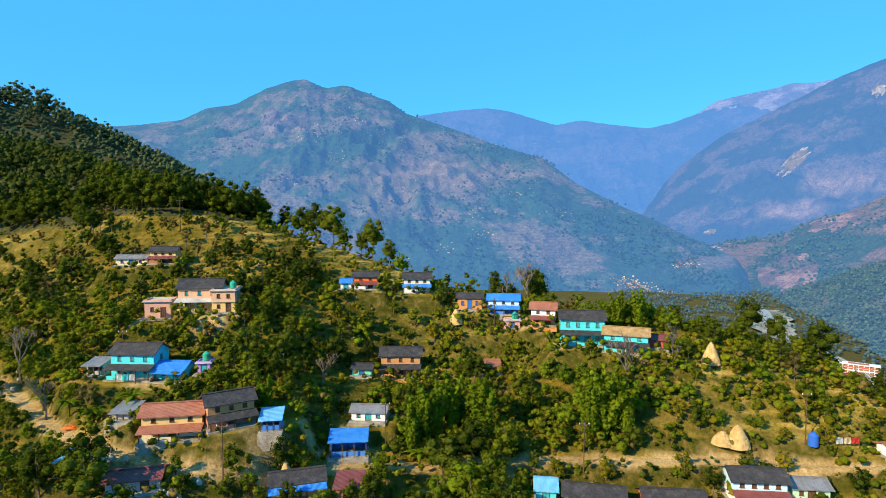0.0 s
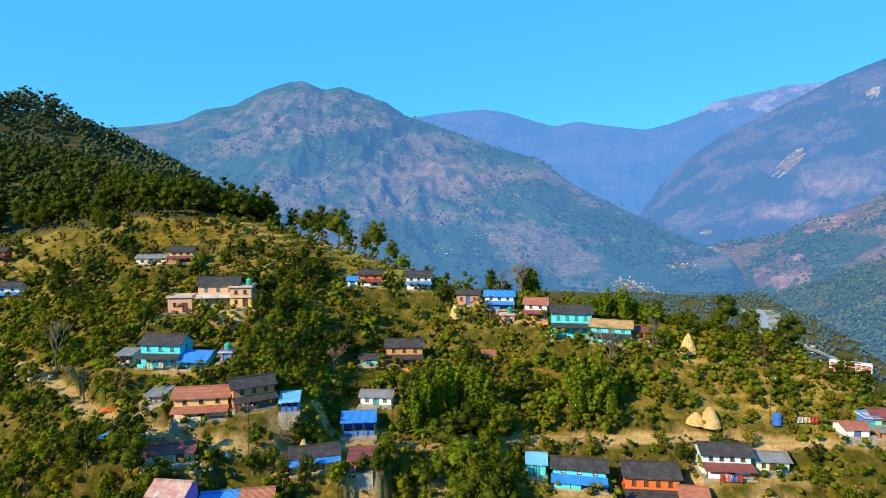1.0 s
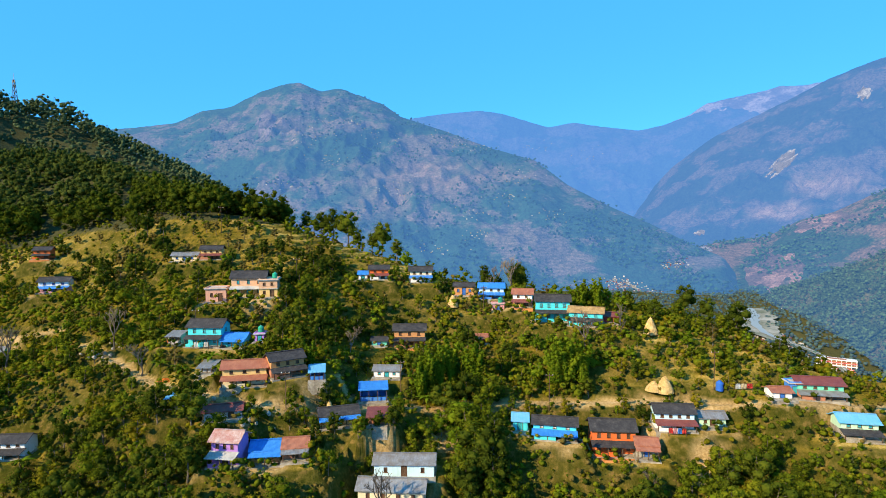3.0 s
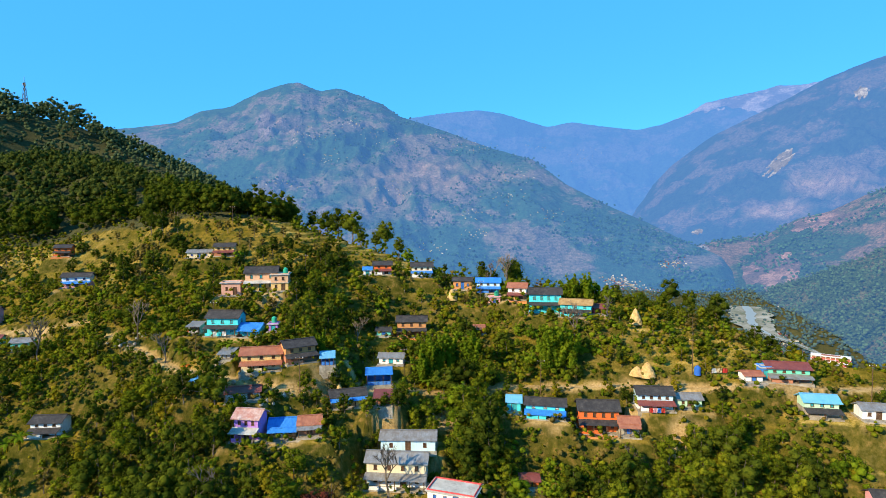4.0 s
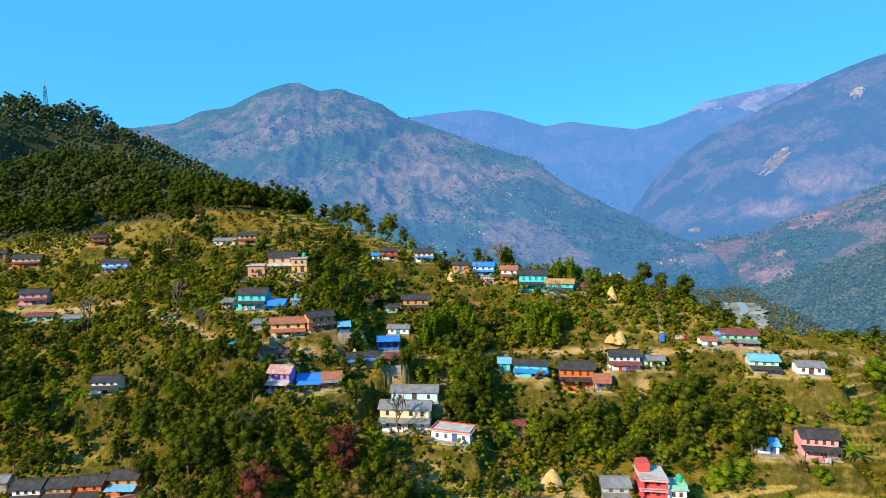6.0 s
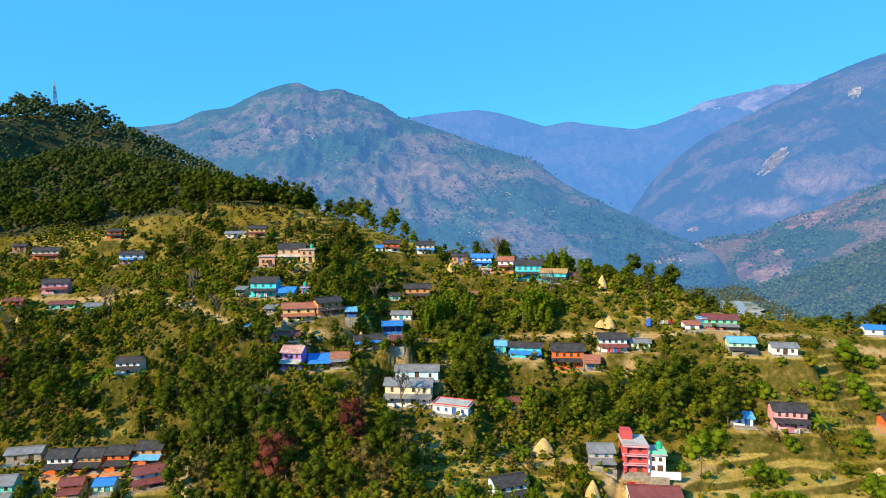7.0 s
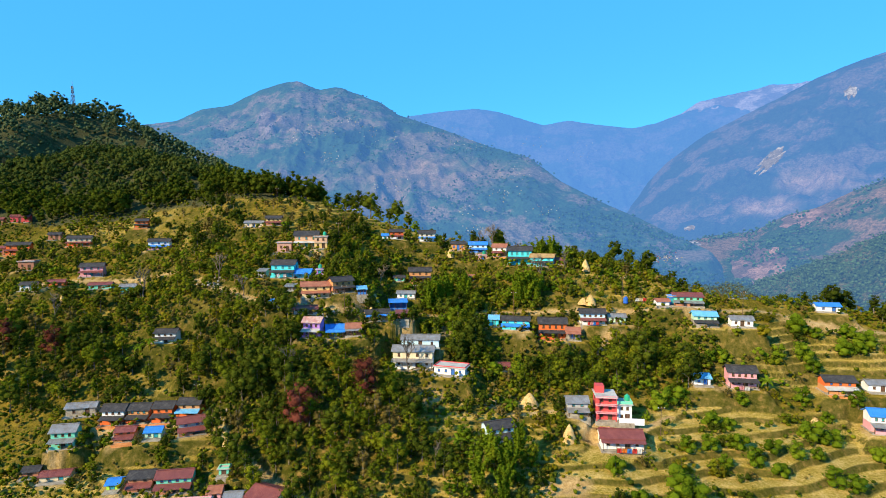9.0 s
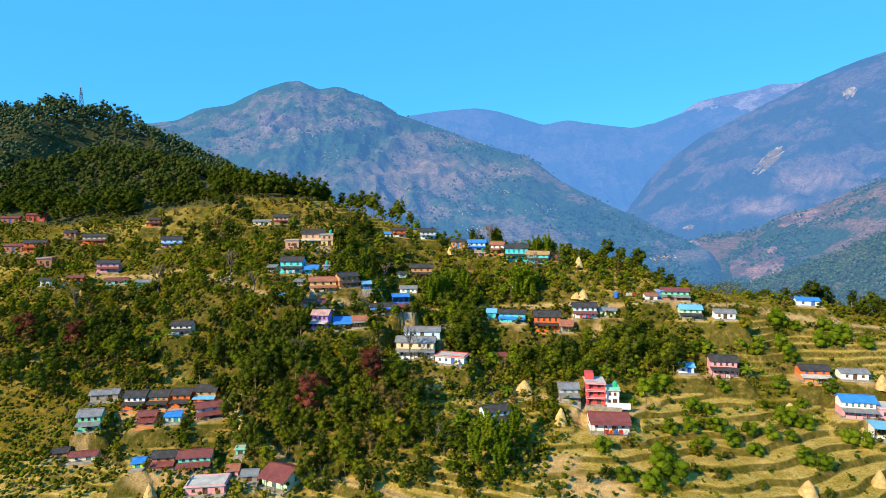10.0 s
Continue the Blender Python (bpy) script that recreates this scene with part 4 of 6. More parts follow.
def ground_material():
    k = Nodes("hill_ground", 0.95, 0.0)
    geo = k.n("ShaderNodeNewGeometry")
    p = geo.outputs["Position"]
    sep = k.n("ShaderNodeSeparateXYZ", Vector=geo.outputs["Normal"])
    big, mid, fine = k.noise(p, 0.035, 4), k.noise(p, 0.22, 6, 0.7), k.noise(p, 2.2, 5, 0.75)
    grass = k.ramp(k.math("ADD", k.math("MULTIPLY", mid, 0.6), k.math("MULTIPLY", fine, 0.4)),
                   (0.36, (0.058, 0.054, 0.007)), (0.47, (0.150, 0.112, 0.013)), (0.57, (0.245, 0.162, 0.024)), (0.69, (0.36, 0.225, 0.055)))
    dry = k.ramp(k.math("ADD", k.math("MULTIPLY", mid, 0.4), k.math("MULTIPLY", fine, 0.6)),
                 (0.36, (0.14, 0.115, 0.012)), (0.48, (0.34, 0.24, 0.045)), (0.6, (0.56, 0.385, 0.13)))
    field, bare = k.n("ShaderNodeAttribute"), k.n("ShaderNodeAttribute")
    field.attribute_name, bare.attribute_name = "field", "bare"
    col = k.mix(k.ramp(k.math("ADD", big, k.math("MULTIPLY", field.outputs["Fac"], 0.26)), (0.52, (0.0,)), (0.68, (1.0,))), grass, dry)
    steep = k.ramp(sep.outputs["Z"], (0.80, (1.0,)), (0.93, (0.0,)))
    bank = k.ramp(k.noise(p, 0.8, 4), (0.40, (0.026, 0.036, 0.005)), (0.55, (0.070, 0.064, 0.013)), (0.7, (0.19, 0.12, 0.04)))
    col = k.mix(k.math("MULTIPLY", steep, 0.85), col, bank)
    soil = k.ramp(k.math("ADD", k.math("MULTIPLY", mid, 0.4), k.math("MULTIPLY", fine, 0.6)), (0.38, (0.27, 0.17, 0.065)), (0.52, (0.45, 0.30, 0.13)), (0.66, (0.62, 0.45, 0.24)))
    col = k.mix(k.math("MULTIPLY", bare.outputs["Fac"], k.ramp(k.noise(p, 0.9, 4), (0.3, (0.6,)), (0.5, (1.0,)))), col, soil)
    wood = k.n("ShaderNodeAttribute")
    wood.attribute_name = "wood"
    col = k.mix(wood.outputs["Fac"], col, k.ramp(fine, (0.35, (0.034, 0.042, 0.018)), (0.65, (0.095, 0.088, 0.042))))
    k.bump(fine, 0.9, 0.3)
    return k.done(col)


def spread(a, b, first, growth):
    out, step = [a], first
    while out[-1] < b:
        out.append(out[-1] + step)
        step *= growth
    return out


ang = np.radians(np.concatenate([np.arange(-180, -44, 4.0), np.arange(-44, 44, 0.18), np.arange(44, 181, 4.0)]))
rad = np.array(spread(0.5, 95, 6, 1.05) + spread(97, 152, 0.5, 1.0) + spread(153, 258, 0.9, 1.0) + spread(259, 330, 1.7, 1.0) + spread(332, 4600, 2.0, 1.035))
RA, AN = np.meshgrid(rad, ang, indexing="ij")
GX, GY = RA * np.sin(AN), RA * np.cos(AN) - 94.0
lay_tracks()
GZ, BARE_MASK, FIELD_MASK = ground(GX, GY, True)
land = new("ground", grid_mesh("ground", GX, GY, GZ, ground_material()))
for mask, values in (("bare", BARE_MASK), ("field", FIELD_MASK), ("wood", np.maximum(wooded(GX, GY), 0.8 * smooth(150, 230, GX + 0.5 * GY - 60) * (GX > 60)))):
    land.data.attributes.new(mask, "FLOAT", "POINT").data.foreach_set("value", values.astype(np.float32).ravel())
tagged(land, "terraced hillside of dry grass and earth above a valley", "ground", kind="structure")


# ---- mountains ----
FAR = []


def mountain_material(name, dark, mid, light, haze, glow, scale):
    """Wooded slopes with cleared fields; haze: the airlight of the far distance, put in as emission."""
    k = Nodes(name, 1.0, 0.0)
    p = k.place()
    big, small = k.noise(p, 0.0030 * scale, 8, 0.62, (1.0, 1.0, 2.2)), k.noise(p, 0.02 * scale, 6, 0.75)
    col = k.ramp(k.math("ADD", k.math("MULTIPLY", big, 0.76), k.math("MULTIPLY", small, 0.24)), (0.485, dark), (0.515, mid), (0.545, light))
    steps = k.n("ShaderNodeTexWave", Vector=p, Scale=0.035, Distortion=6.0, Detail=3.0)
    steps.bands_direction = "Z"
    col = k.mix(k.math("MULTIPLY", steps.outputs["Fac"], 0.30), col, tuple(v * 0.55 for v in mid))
    col = k.mix(k.math("MULTIPLY", k.ramp(k.noise(p, 0.06 * scale, 4, 0.8), (0.42, (0.0,)), (0.66, (1.0,))), 0.75), col, tuple(v * 0.35 for v in dark))
    belt = k.n("ShaderNodeAttribute")
    belt.attribute_name = "cleared"
    dry = k.ramp(small, (0.36, (0.075, 0.068, 0.035)), (0.5, (0.19, 0.115, 0.07)), (0.62, (0.25, 0.17, 0.11)))
    col = k.mix(k.math("MULTIPLY", belt.outputs["Fac"], 0.7), col, dry)
    crowns = k.noise(p, 0.13, 5, 0.8)
    col = k.mix(k.ramp(crowns, (0.46, (0.0,)), (0.62, (0.65,))), col, tuple(v * 0.3 for v in dark))
    # the slopes glow faintly blue in place of haze in the air
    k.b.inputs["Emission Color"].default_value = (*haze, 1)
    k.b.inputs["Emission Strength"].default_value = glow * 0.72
    k.bump(small, 1.0, 12.0 / scale)
    return k.done(col)


def mountain(name, label, crest, near, far, material, rough=1.0, seed=1.0, foot=FLOOR - 25, rows=90, lift=0.0, cut=0.058, cleared=None):
    """A range: crest is (bearing, elevation) in degrees as seen from over the village; near, far: the foot's and the crest's distance,
    each at the range's two ends; its slopes are cut by gullies."""
    az, el = np.array([c[0] for c in crest]), np.array([c[1] for c in crest])
    a = np.arange(az[0], az[-1], 0.14)
    e = np.interp(a, az, el)
    ker = np.hanning(9)
    e = np.convolve(np.pad(e, 4, mode="edge"), ker / ker.sum(), "valid")
    u = (a - a[0]) / (a[-1] - a[0])
    r0, r1 = near[0] + (near[1] - near[0]) * u, far[0] + (far[1] - far[0]) * u
    v = np.concatenate([np.linspace(0, 1, rows), np.linspace(1.03, 1.5, 8)])[:, None]
    r = r0 + (r1 - r0) * v
    th = np.radians(a)[None, :] + 0 * v
    x, y = r * np.sin(th), r * np.cos(th)
    top = 60.0 + r1 * np.tan(np.radians(e))
    shape = np.where(v <= 1, 0.55 * v ** 1.25 + 0.45 * v ** 0.8, 1.0 - 0.9 * (v - 1))
    z = foot + (top - foot) * shape
    size = (top - foot) * rough
    z = z + lift * np.sin(np.pi * np.clip(v, 0, 1)) * size
    warp = swell(x, y, 330, seed)
    gully = np.abs(swell(x + 120 * warp, y, 170, seed + 1)) + 0.5 * np.abs(swell(x + 60 * warp, y, 75, seed + 2))
    fine = swell(x, y, 26, seed + 3) + 0.6 * swell(x, y, 12, seed + 4)
    body = np.sin(np.pi * np.clip(v, 0, 1)) ** 0.7
    z = z + size * cut * (0.5 - gully) * body + size * 0.006 * fine * (0.35 + body)
    ob = new(name, grid_mesh(name, x, y, z, material))
    if cleared:
        rise = np.degrees(np.arctan2(z - 60, r))
        fields = np.zeros_like(z)
        for b, h, wide, high in cleared:
            fields = np.maximum(fields, np.exp(-((a[None, :] - b) / wide) ** 2 - ((rise - h) / high) ** 2))
        fields = np.clip(fields * 1.5 + 0.5 * swell(x, y, 160, seed + 5) + 0.3 * swell(x, y, 45, seed + 6) - 0.45, 0, 1)
        ob.data.attributes.new("cleared", "FLOAT", "POINT").data.foreach_set("value", fields.astype(np.float32).ravel())
    FAR.append((x, y, z))
    return tagged(ob, label, "mountain", kind="structure")


# blue of the distance haze, emitted by far slopes and far leaves
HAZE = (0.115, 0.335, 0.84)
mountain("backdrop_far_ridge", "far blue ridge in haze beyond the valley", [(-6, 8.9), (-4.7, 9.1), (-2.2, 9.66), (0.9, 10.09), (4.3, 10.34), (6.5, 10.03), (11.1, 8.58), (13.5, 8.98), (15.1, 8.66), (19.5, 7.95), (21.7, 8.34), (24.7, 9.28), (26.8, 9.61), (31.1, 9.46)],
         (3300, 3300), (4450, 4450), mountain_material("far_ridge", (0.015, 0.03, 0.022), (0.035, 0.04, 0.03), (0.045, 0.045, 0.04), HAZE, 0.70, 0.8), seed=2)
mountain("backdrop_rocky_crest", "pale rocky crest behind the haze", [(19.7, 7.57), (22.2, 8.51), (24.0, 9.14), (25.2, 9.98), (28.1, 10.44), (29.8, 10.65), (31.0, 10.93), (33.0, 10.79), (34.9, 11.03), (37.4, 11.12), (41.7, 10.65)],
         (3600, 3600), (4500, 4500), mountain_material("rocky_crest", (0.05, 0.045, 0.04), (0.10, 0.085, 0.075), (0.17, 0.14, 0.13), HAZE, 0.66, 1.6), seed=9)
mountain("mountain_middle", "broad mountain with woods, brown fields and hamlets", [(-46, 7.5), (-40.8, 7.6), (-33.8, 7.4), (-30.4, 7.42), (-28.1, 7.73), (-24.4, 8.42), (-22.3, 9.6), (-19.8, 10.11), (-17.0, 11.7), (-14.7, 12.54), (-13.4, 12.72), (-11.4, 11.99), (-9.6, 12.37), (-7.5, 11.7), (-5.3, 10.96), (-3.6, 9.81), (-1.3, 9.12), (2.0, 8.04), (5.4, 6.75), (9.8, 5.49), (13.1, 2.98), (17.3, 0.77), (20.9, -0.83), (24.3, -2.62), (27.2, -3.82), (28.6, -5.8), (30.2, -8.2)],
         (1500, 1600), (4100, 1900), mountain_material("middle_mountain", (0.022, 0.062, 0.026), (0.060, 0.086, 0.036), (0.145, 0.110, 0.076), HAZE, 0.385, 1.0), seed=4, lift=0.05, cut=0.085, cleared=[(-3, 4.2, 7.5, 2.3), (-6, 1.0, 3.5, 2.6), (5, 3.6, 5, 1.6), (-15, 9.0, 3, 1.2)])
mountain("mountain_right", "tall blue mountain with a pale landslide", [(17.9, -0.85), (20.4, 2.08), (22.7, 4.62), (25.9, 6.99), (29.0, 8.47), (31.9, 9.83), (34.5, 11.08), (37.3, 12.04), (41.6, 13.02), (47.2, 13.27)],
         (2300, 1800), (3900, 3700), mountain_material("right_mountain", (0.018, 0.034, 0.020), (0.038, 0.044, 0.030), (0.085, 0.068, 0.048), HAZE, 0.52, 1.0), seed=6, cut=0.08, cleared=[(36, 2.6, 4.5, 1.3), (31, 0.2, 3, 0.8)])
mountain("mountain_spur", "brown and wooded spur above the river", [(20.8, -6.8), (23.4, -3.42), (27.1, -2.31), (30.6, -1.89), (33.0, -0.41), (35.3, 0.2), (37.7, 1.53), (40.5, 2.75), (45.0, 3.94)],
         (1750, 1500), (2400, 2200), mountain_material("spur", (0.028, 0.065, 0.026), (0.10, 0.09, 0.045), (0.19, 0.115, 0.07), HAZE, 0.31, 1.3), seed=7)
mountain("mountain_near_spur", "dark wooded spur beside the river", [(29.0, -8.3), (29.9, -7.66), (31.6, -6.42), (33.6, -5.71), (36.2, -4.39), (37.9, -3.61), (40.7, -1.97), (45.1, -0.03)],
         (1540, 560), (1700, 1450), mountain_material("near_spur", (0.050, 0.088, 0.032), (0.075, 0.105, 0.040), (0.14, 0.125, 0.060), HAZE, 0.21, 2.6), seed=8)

# ---- buildings ----
for spec in SPECS:
    building(spec)

# ---- plants: shapes ----
def unit_lump(sub):
    bm = bmesh.new()
    bmesh.ops.create_icosphere(bm, subdivisions=sub, radius=1.0)
    bm.verts.ensure_lookup_table()
    v, f = np.array([q.co[:] for q in bm.verts]), np.array([[q.index for q in p.verts] for p in bm.faces])
    bm.free()
    return v, f


LUMP = unit_lump(1)


def leaf_cloud(rnd, clumps, count, size, flat=0.85, out=0.9, low=-0.55, lump=True, core=0.66):
    """Small leaf sprays on the skins of a group of clumps, over uneven leafy cores: places, facings and triangles."""
    clumps = np.asarray(clumps, float)
    weight = clumps[:, 3] ** 2
    pick = rnd.choice(len(clumps), count, p=weight / weight.sum())
    d = rnd.normal(size=(count, 3))
    d[:, 2] = np.where(d[:, 2] < low, -d[:, 2] * 0.5, d[:, 2])
    d /= np.linalg.norm(d, axis=1)[:, None]
    r = clumps[pick, 3] * rnd.uniform(0.6, 1.25, count)
    at = clumps[pick, :3] + d * r[:, None] * np.array([1, 1, flat])
    nrm = d * out + rnd.normal(size=(count, 3)) * 0.55 + np.array([0, 0, 0.25])
    nrm /= np.linalg.norm(nrm, axis=1)[:, None]
    t = np.cross(nrm, rnd.normal(size=(count, 3)))
    t /= np.linalg.norm(t, axis=1)[:, None]
    b = np.cross(nrm, t)
    s = size * rnd.uniform(0.6, 1.3, count)[:, None]
    co = np.stack([at + t * s * 0.9, at - t * s * 0.45 + b * s * 0.75, at - t * s * 0.45 - b * s * 0.75], 1).reshape(-1, 3)
    soft = d + nrm * 0.5
    facing = np.repeat(soft / np.linalg.norm(soft, axis=1)[:, None], 3, 0)
    tri = np.arange(len(co)).reshape(-1, 3)
    if lump:
        v, f = LUMP
        for x, y, z, rad in clumps:
            rough = 1 + rnd.uniform(-0.24, 0.20, len(v))[:, None]
            q = v * rough * rad * core * np.array([1, 1, flat]) + (x, y, z)
            n = v + rnd.normal(0, 0.22, v.shape)
            tri = np.concatenate([tri, f + len(co)])
            co, facing = np.concatenate([co, q]), np.concatenate([facing, n / np.linalg.norm(n, axis=1)[:, None]])
    return co, facing, tri


def limb(bm, a, b, ra, rb, sides=6, bend=0.0):
    """A tapered, slightly bent branch."""
    a, b = Vector(a), Vector(b)
    ring = None
    side = (b - a).orthogonal().normalized()
    up = (b - a).cross(side).normalized()
    for i in range(3):
        f = i / 2
        c = a.lerp(b, f) + side * bend * math.sin(math.pi * f)
        r = ra + (rb - ra) * f
        now = [bm.verts.new(c + side * r * math.cos(2 * math.pi * k / sides) + up * r * math.sin(2 * math.pi * k / sides)) for k in range(sides)]
        if ring:
            for k in range(sides):
                bm.faces.new((ring[k], ring[(k + 1) % sides], now[(k + 1) % sides], now[k]))
        ring = now
    bm.faces.new(ring)


def crown_clumps(rnd, h, wide, start, n, fat=1.0):
    """Clumps of an uneven crown from `start` to the top of a tree h high."""
    rows = []
    for i in range(n):
        f = (i + 0.5) / n
        z = h * (start + (0.97 - start) * f)
        reach = wide * math.sin(math.pi * (0.18 + 0.72 * f)) ** 0.8
        a = i * 2.4 + rnd.uniform(-0.5, 0.5)
        q = reach * rnd.uniform(0.35, 0.85)
        rows.append((q * math.cos(a), q * math.sin(a), z + rnd.uniform(-0.3, 0.3), reach * fat * rnd.uniform(0.38, 0.62)))
    return rows


def plant_thing(name, label, category, trunk_bm, cloud, leaf, group, trunk_mat=None):
    root = new(name)
    tagged(root, label, category, group)
    if trunk_bm:
        part("trunk", trunk_bm, trunk_mat or M["bark"], root)
    if cloud is not None:
        ob = new("crown", cloud_mesh("crown", cloud, leaf))
        ob.parent = root
    return root


def broadleaf(seed, h, wide, start, n, count, size, leaf, label, name="broadleaf_tree", category="tree", fat=1.0):
    rnd = np.random.default_rng(seed)
    clumps = crown_clumps(rnd, h, wide, start, n, fat)
    bm = bmesh.new()
    limb(bm, (0, 0, -0.5), (0.1, 0.05, h * 0.55), 0.022 * h, 0.012 * h, 7, 0.15)
    limb(bm, (0.1, 0.05, h * 0.55), (0, 0, h * 0.9), 0.012 * h, 0.003 * h, 5, 0.1)
    for c in clumps[::3]:
        limb(bm, (0.05, 0.03, max(h * start * 0.8, c[2] - h * 0.22)), (c[0], c[1], c[2]), 0.008 * h, 0.003 * h, 4, 0.12)
    return plant_thing(name, label, category, bm, leaf_cloud(rnd, clumps, count, size), leaf, "village " + category + "s")


def bamboo(seed):
    rnd = np.random.default_rng(seed)
    rows, stems = [], []
    for i in range(12):
        a, lean = i * 2.4, rnd.uniform(0.3, 2.0)
        h = rnd.uniform(7.0, 10.5)
        foot = (0.5 * math.cos(a * 1.3), 0.5 * math.sin(a * 1.3), -0.3)
        tip = (lean * math.cos(a), lean * math.sin(a), h)
        stem = bmesh.new()
        limb(stem, foot, tip, 0.06, 0.02, 4, -0.3)
        stems.append(stem)
        for f in np.linspace(0.3, 1.0, 7):
            droop = (f - 0.7) * 1.0 if f > 0.7 else 0
            rows.append((foot[0] + (tip[0] - foot[0]) * f ** 1.4 * (1 + droop), foot[1] + (tip[1] - foot[1]) * f ** 1.4 * (1 + droop), h * f - droop * 2.2, 0.75 - 0.25 * f))
    cloud = leaf_cloud(rnd, rows, 2300, 0.22, 1.3, 0.5, core=0.7)
    root = plant_thing("bamboo_clump", "tall yellow-green bamboo clump with drooping tips", "bamboo", None, cloud, M["leaf_bright"], "bamboo clumps")
    for stem in stems:
        part("stem", stem, M["leaf_yellow"], root)
    return root


def bare_tree(seed, h):
    rnd = random.Random(seed)
    bm = bmesh.new()

    def grow(a, d, length, r, level):
        b = a + d * length
        limb(bm, a, b, r, r * 0.7, 5 if level < 2 else 3, rnd.uniform(-0.1, 0.1) * length)
        if level == 4:
            return
        for _ in range(3 if level < 3 else 4):
            turn = Vector((rnd.uniform(-1, 1), rnd.uniform(-1, 1), rnd.uniform(-0.2, 0.8)))
            grow(a.lerp(b, rnd.uniform(0.7, 1.0)), (d + turn * 0.75).normalized(), length * rnd.uniform(0.55, 0.8), r * 0.66, level + 1)

    grow(Vector((0, 0, -0.4)), Vector((0.05, 0, 1)), h * 0.36, h * 0.022, 0)
    return plant_thing("bare_tree", "leafless grey tree with spreading branches", "tree", bm, None, None, "bare trees")


def banana(seed):
    rnd = random.Random(seed)
    root = new("banana_plant")
    tagged(root, "banana plant with large arching green leaves", "banana plant", "banana plants")
    bm = bmesh.new()
    limb(bm, (0, 0, -0.3), (0.1, 0, 2.0), 0.16, 0.1, 7)
    part("trunk", bm, M["leaf_yellow"], root)
    for i in range(9):
        a, up = i * 2.4 + rnd.uniform(-0.3, 0.3), rnd.uniform(0.6, 1.6)
        bm = bmesh.new()
        prev = None
        for j in range(7):
            f = j / 6
            r, z = 2.1 * f, 2.0 + up * f * 1.6 - 1.7 * f * f
            w = 0.32 * math.sin(math.pi * (0.12 + 0.86 * f))
            c, s = math.cos(a), math.sin(a)
            now = [bm.verts.new((r * c - q * w * s, r * s + q * w * c, z - 0.25 * abs(q) * w + 0.02)) for q in (-1, 0, 1)]
            if prev:
                for k in (0, 1):
                    bm.faces.new((prev[k], prev[k + 1], now[k + 1], now[k]))
            prev = now
        part("leaf", bm, M["leaf_bright"], root)
    return root


# ---- plants: where they grow ----
rng = np.random.default_rng(7)


def blocked(x, y, gap, front):
    """Whether a place lies on a building's plot, in its forecourt, or on a road."""
    for sx, sy, sz, hw, hd, turn in SITES:
        dx, dy = x - sx, y - sy
        if abs(dx) > 26 or abs(dy) > 26:
            continue
        c, s = math.cos(turn), math.sin(turn)
        u, v = dx * c + dy * s, -dx * s + dy * c
        if abs(u) < hw + gap and -hd - front < v < hd + gap:
            return True
    for pts, half in ROADS:
        for (ax, ay), (bx, by) in zip(pts, pts[1:]):
            k = max(0.0, min(1.0, ((x - ax) * (bx - ax) + (y - ay) * (by - ay)) / ((bx - ax) ** 2 + (by - ay) ** 2)))
            if math.hypot(x - ax - k * (bx - ax), y - ay - k * (by - ay)) < half + gap * 0.6:
                return True
    return False


def put(kind, x, y, size, sink=0.15):
    m = Matrix.Translation((x, y, ground_at(x, y) - sink)) @ pose(0, 0, 0, rng.uniform(-4, 4), rng.uniform(-4, 4), rng.uniform(0, 360))
    return copy_thing(kind, m @ Matrix.Diagonal((size * rng.uniform(0.9, 1.12), size * rng.uniform(0.9, 1.12), size, 1)))


def settle(kind, x, y, size):
    """Places the first made plant of a kind itself."""
    kind.matrix_world = Matrix.Translation((x, y, ground_at(x, y) - 0.15)) @ Matrix.Diagonal((size, size, size, 1))


DARK = [broadleaf(11 + i, 9.0, w, s, n, 860, 0.24, M["leaf_dark"], "dense dark green broadleaf tree on the slope", "shade_tree" if i == 2 else "evergreen_tree")
        for i, (w, s, n) in enumerate(((3.0, 0.25, 15), (2.6, 0.2, 16), (3.4, 0.3, 15)))]
MID = [broadleaf(21 + i, 8.0, w, s, n, 860, 0.23, M["leaf_mid"], "leafy green broadleaf tree on the slope")
       for i, (w, s, n) in enumerate(((2.8, 0.25, 14), (2.3, 0.2, 14), (3.1, 0.3, 13)))]
YEL = [broadleaf(31 + i, 8.0, w, 0.22, 14, 950, 0.18, M["leaf_yellow"], "tree with yellowing green foliage", "yellowing_tree") for i, w in enumerate((2.6, 3.0))]
BRI = [broadleaf(36 + i, 7.0, w, 0.2, 13, 950, 0.18, M["leaf_bright"], "bright green leafy tree", "young_tree") for i, w in enumerate((2.4, 2.9))]
DRY = [broadleaf(41 + i, 8.5, w, 0.3, 11, 800, 0.15, M["leaf_dry"], "sparse brownish tree with thin foliage", "dry_tree") for i, w in enumerate((2.4, 2.9))]
RED = [broadleaf(45, 10.0, 3.2, 0.25, 15, 1500, 0.18, M["leaf_red"], "tree with dull red foliage")]
TALL = [broadleaf(51 + i, 13.0, w, s, 13, 1400, 0.24, M["leaf_dark"], "tall slender tree with a high dark crown", "slender_tree", fat=1.4) for i, (w, s) in enumerate(((2.9, 0.36), (2.6, 0.3), (3.2, 0.42)))]
ORCH = [broadleaf(61 + i, 3.0, w, 0.08, 10, 620, 0.13, M["leaf_bright"], "round bushy fruit tree on a field terrace", "fruit_tree", fat=1.45) for i, w in enumerate((1.6, 1.9, 1.4))]
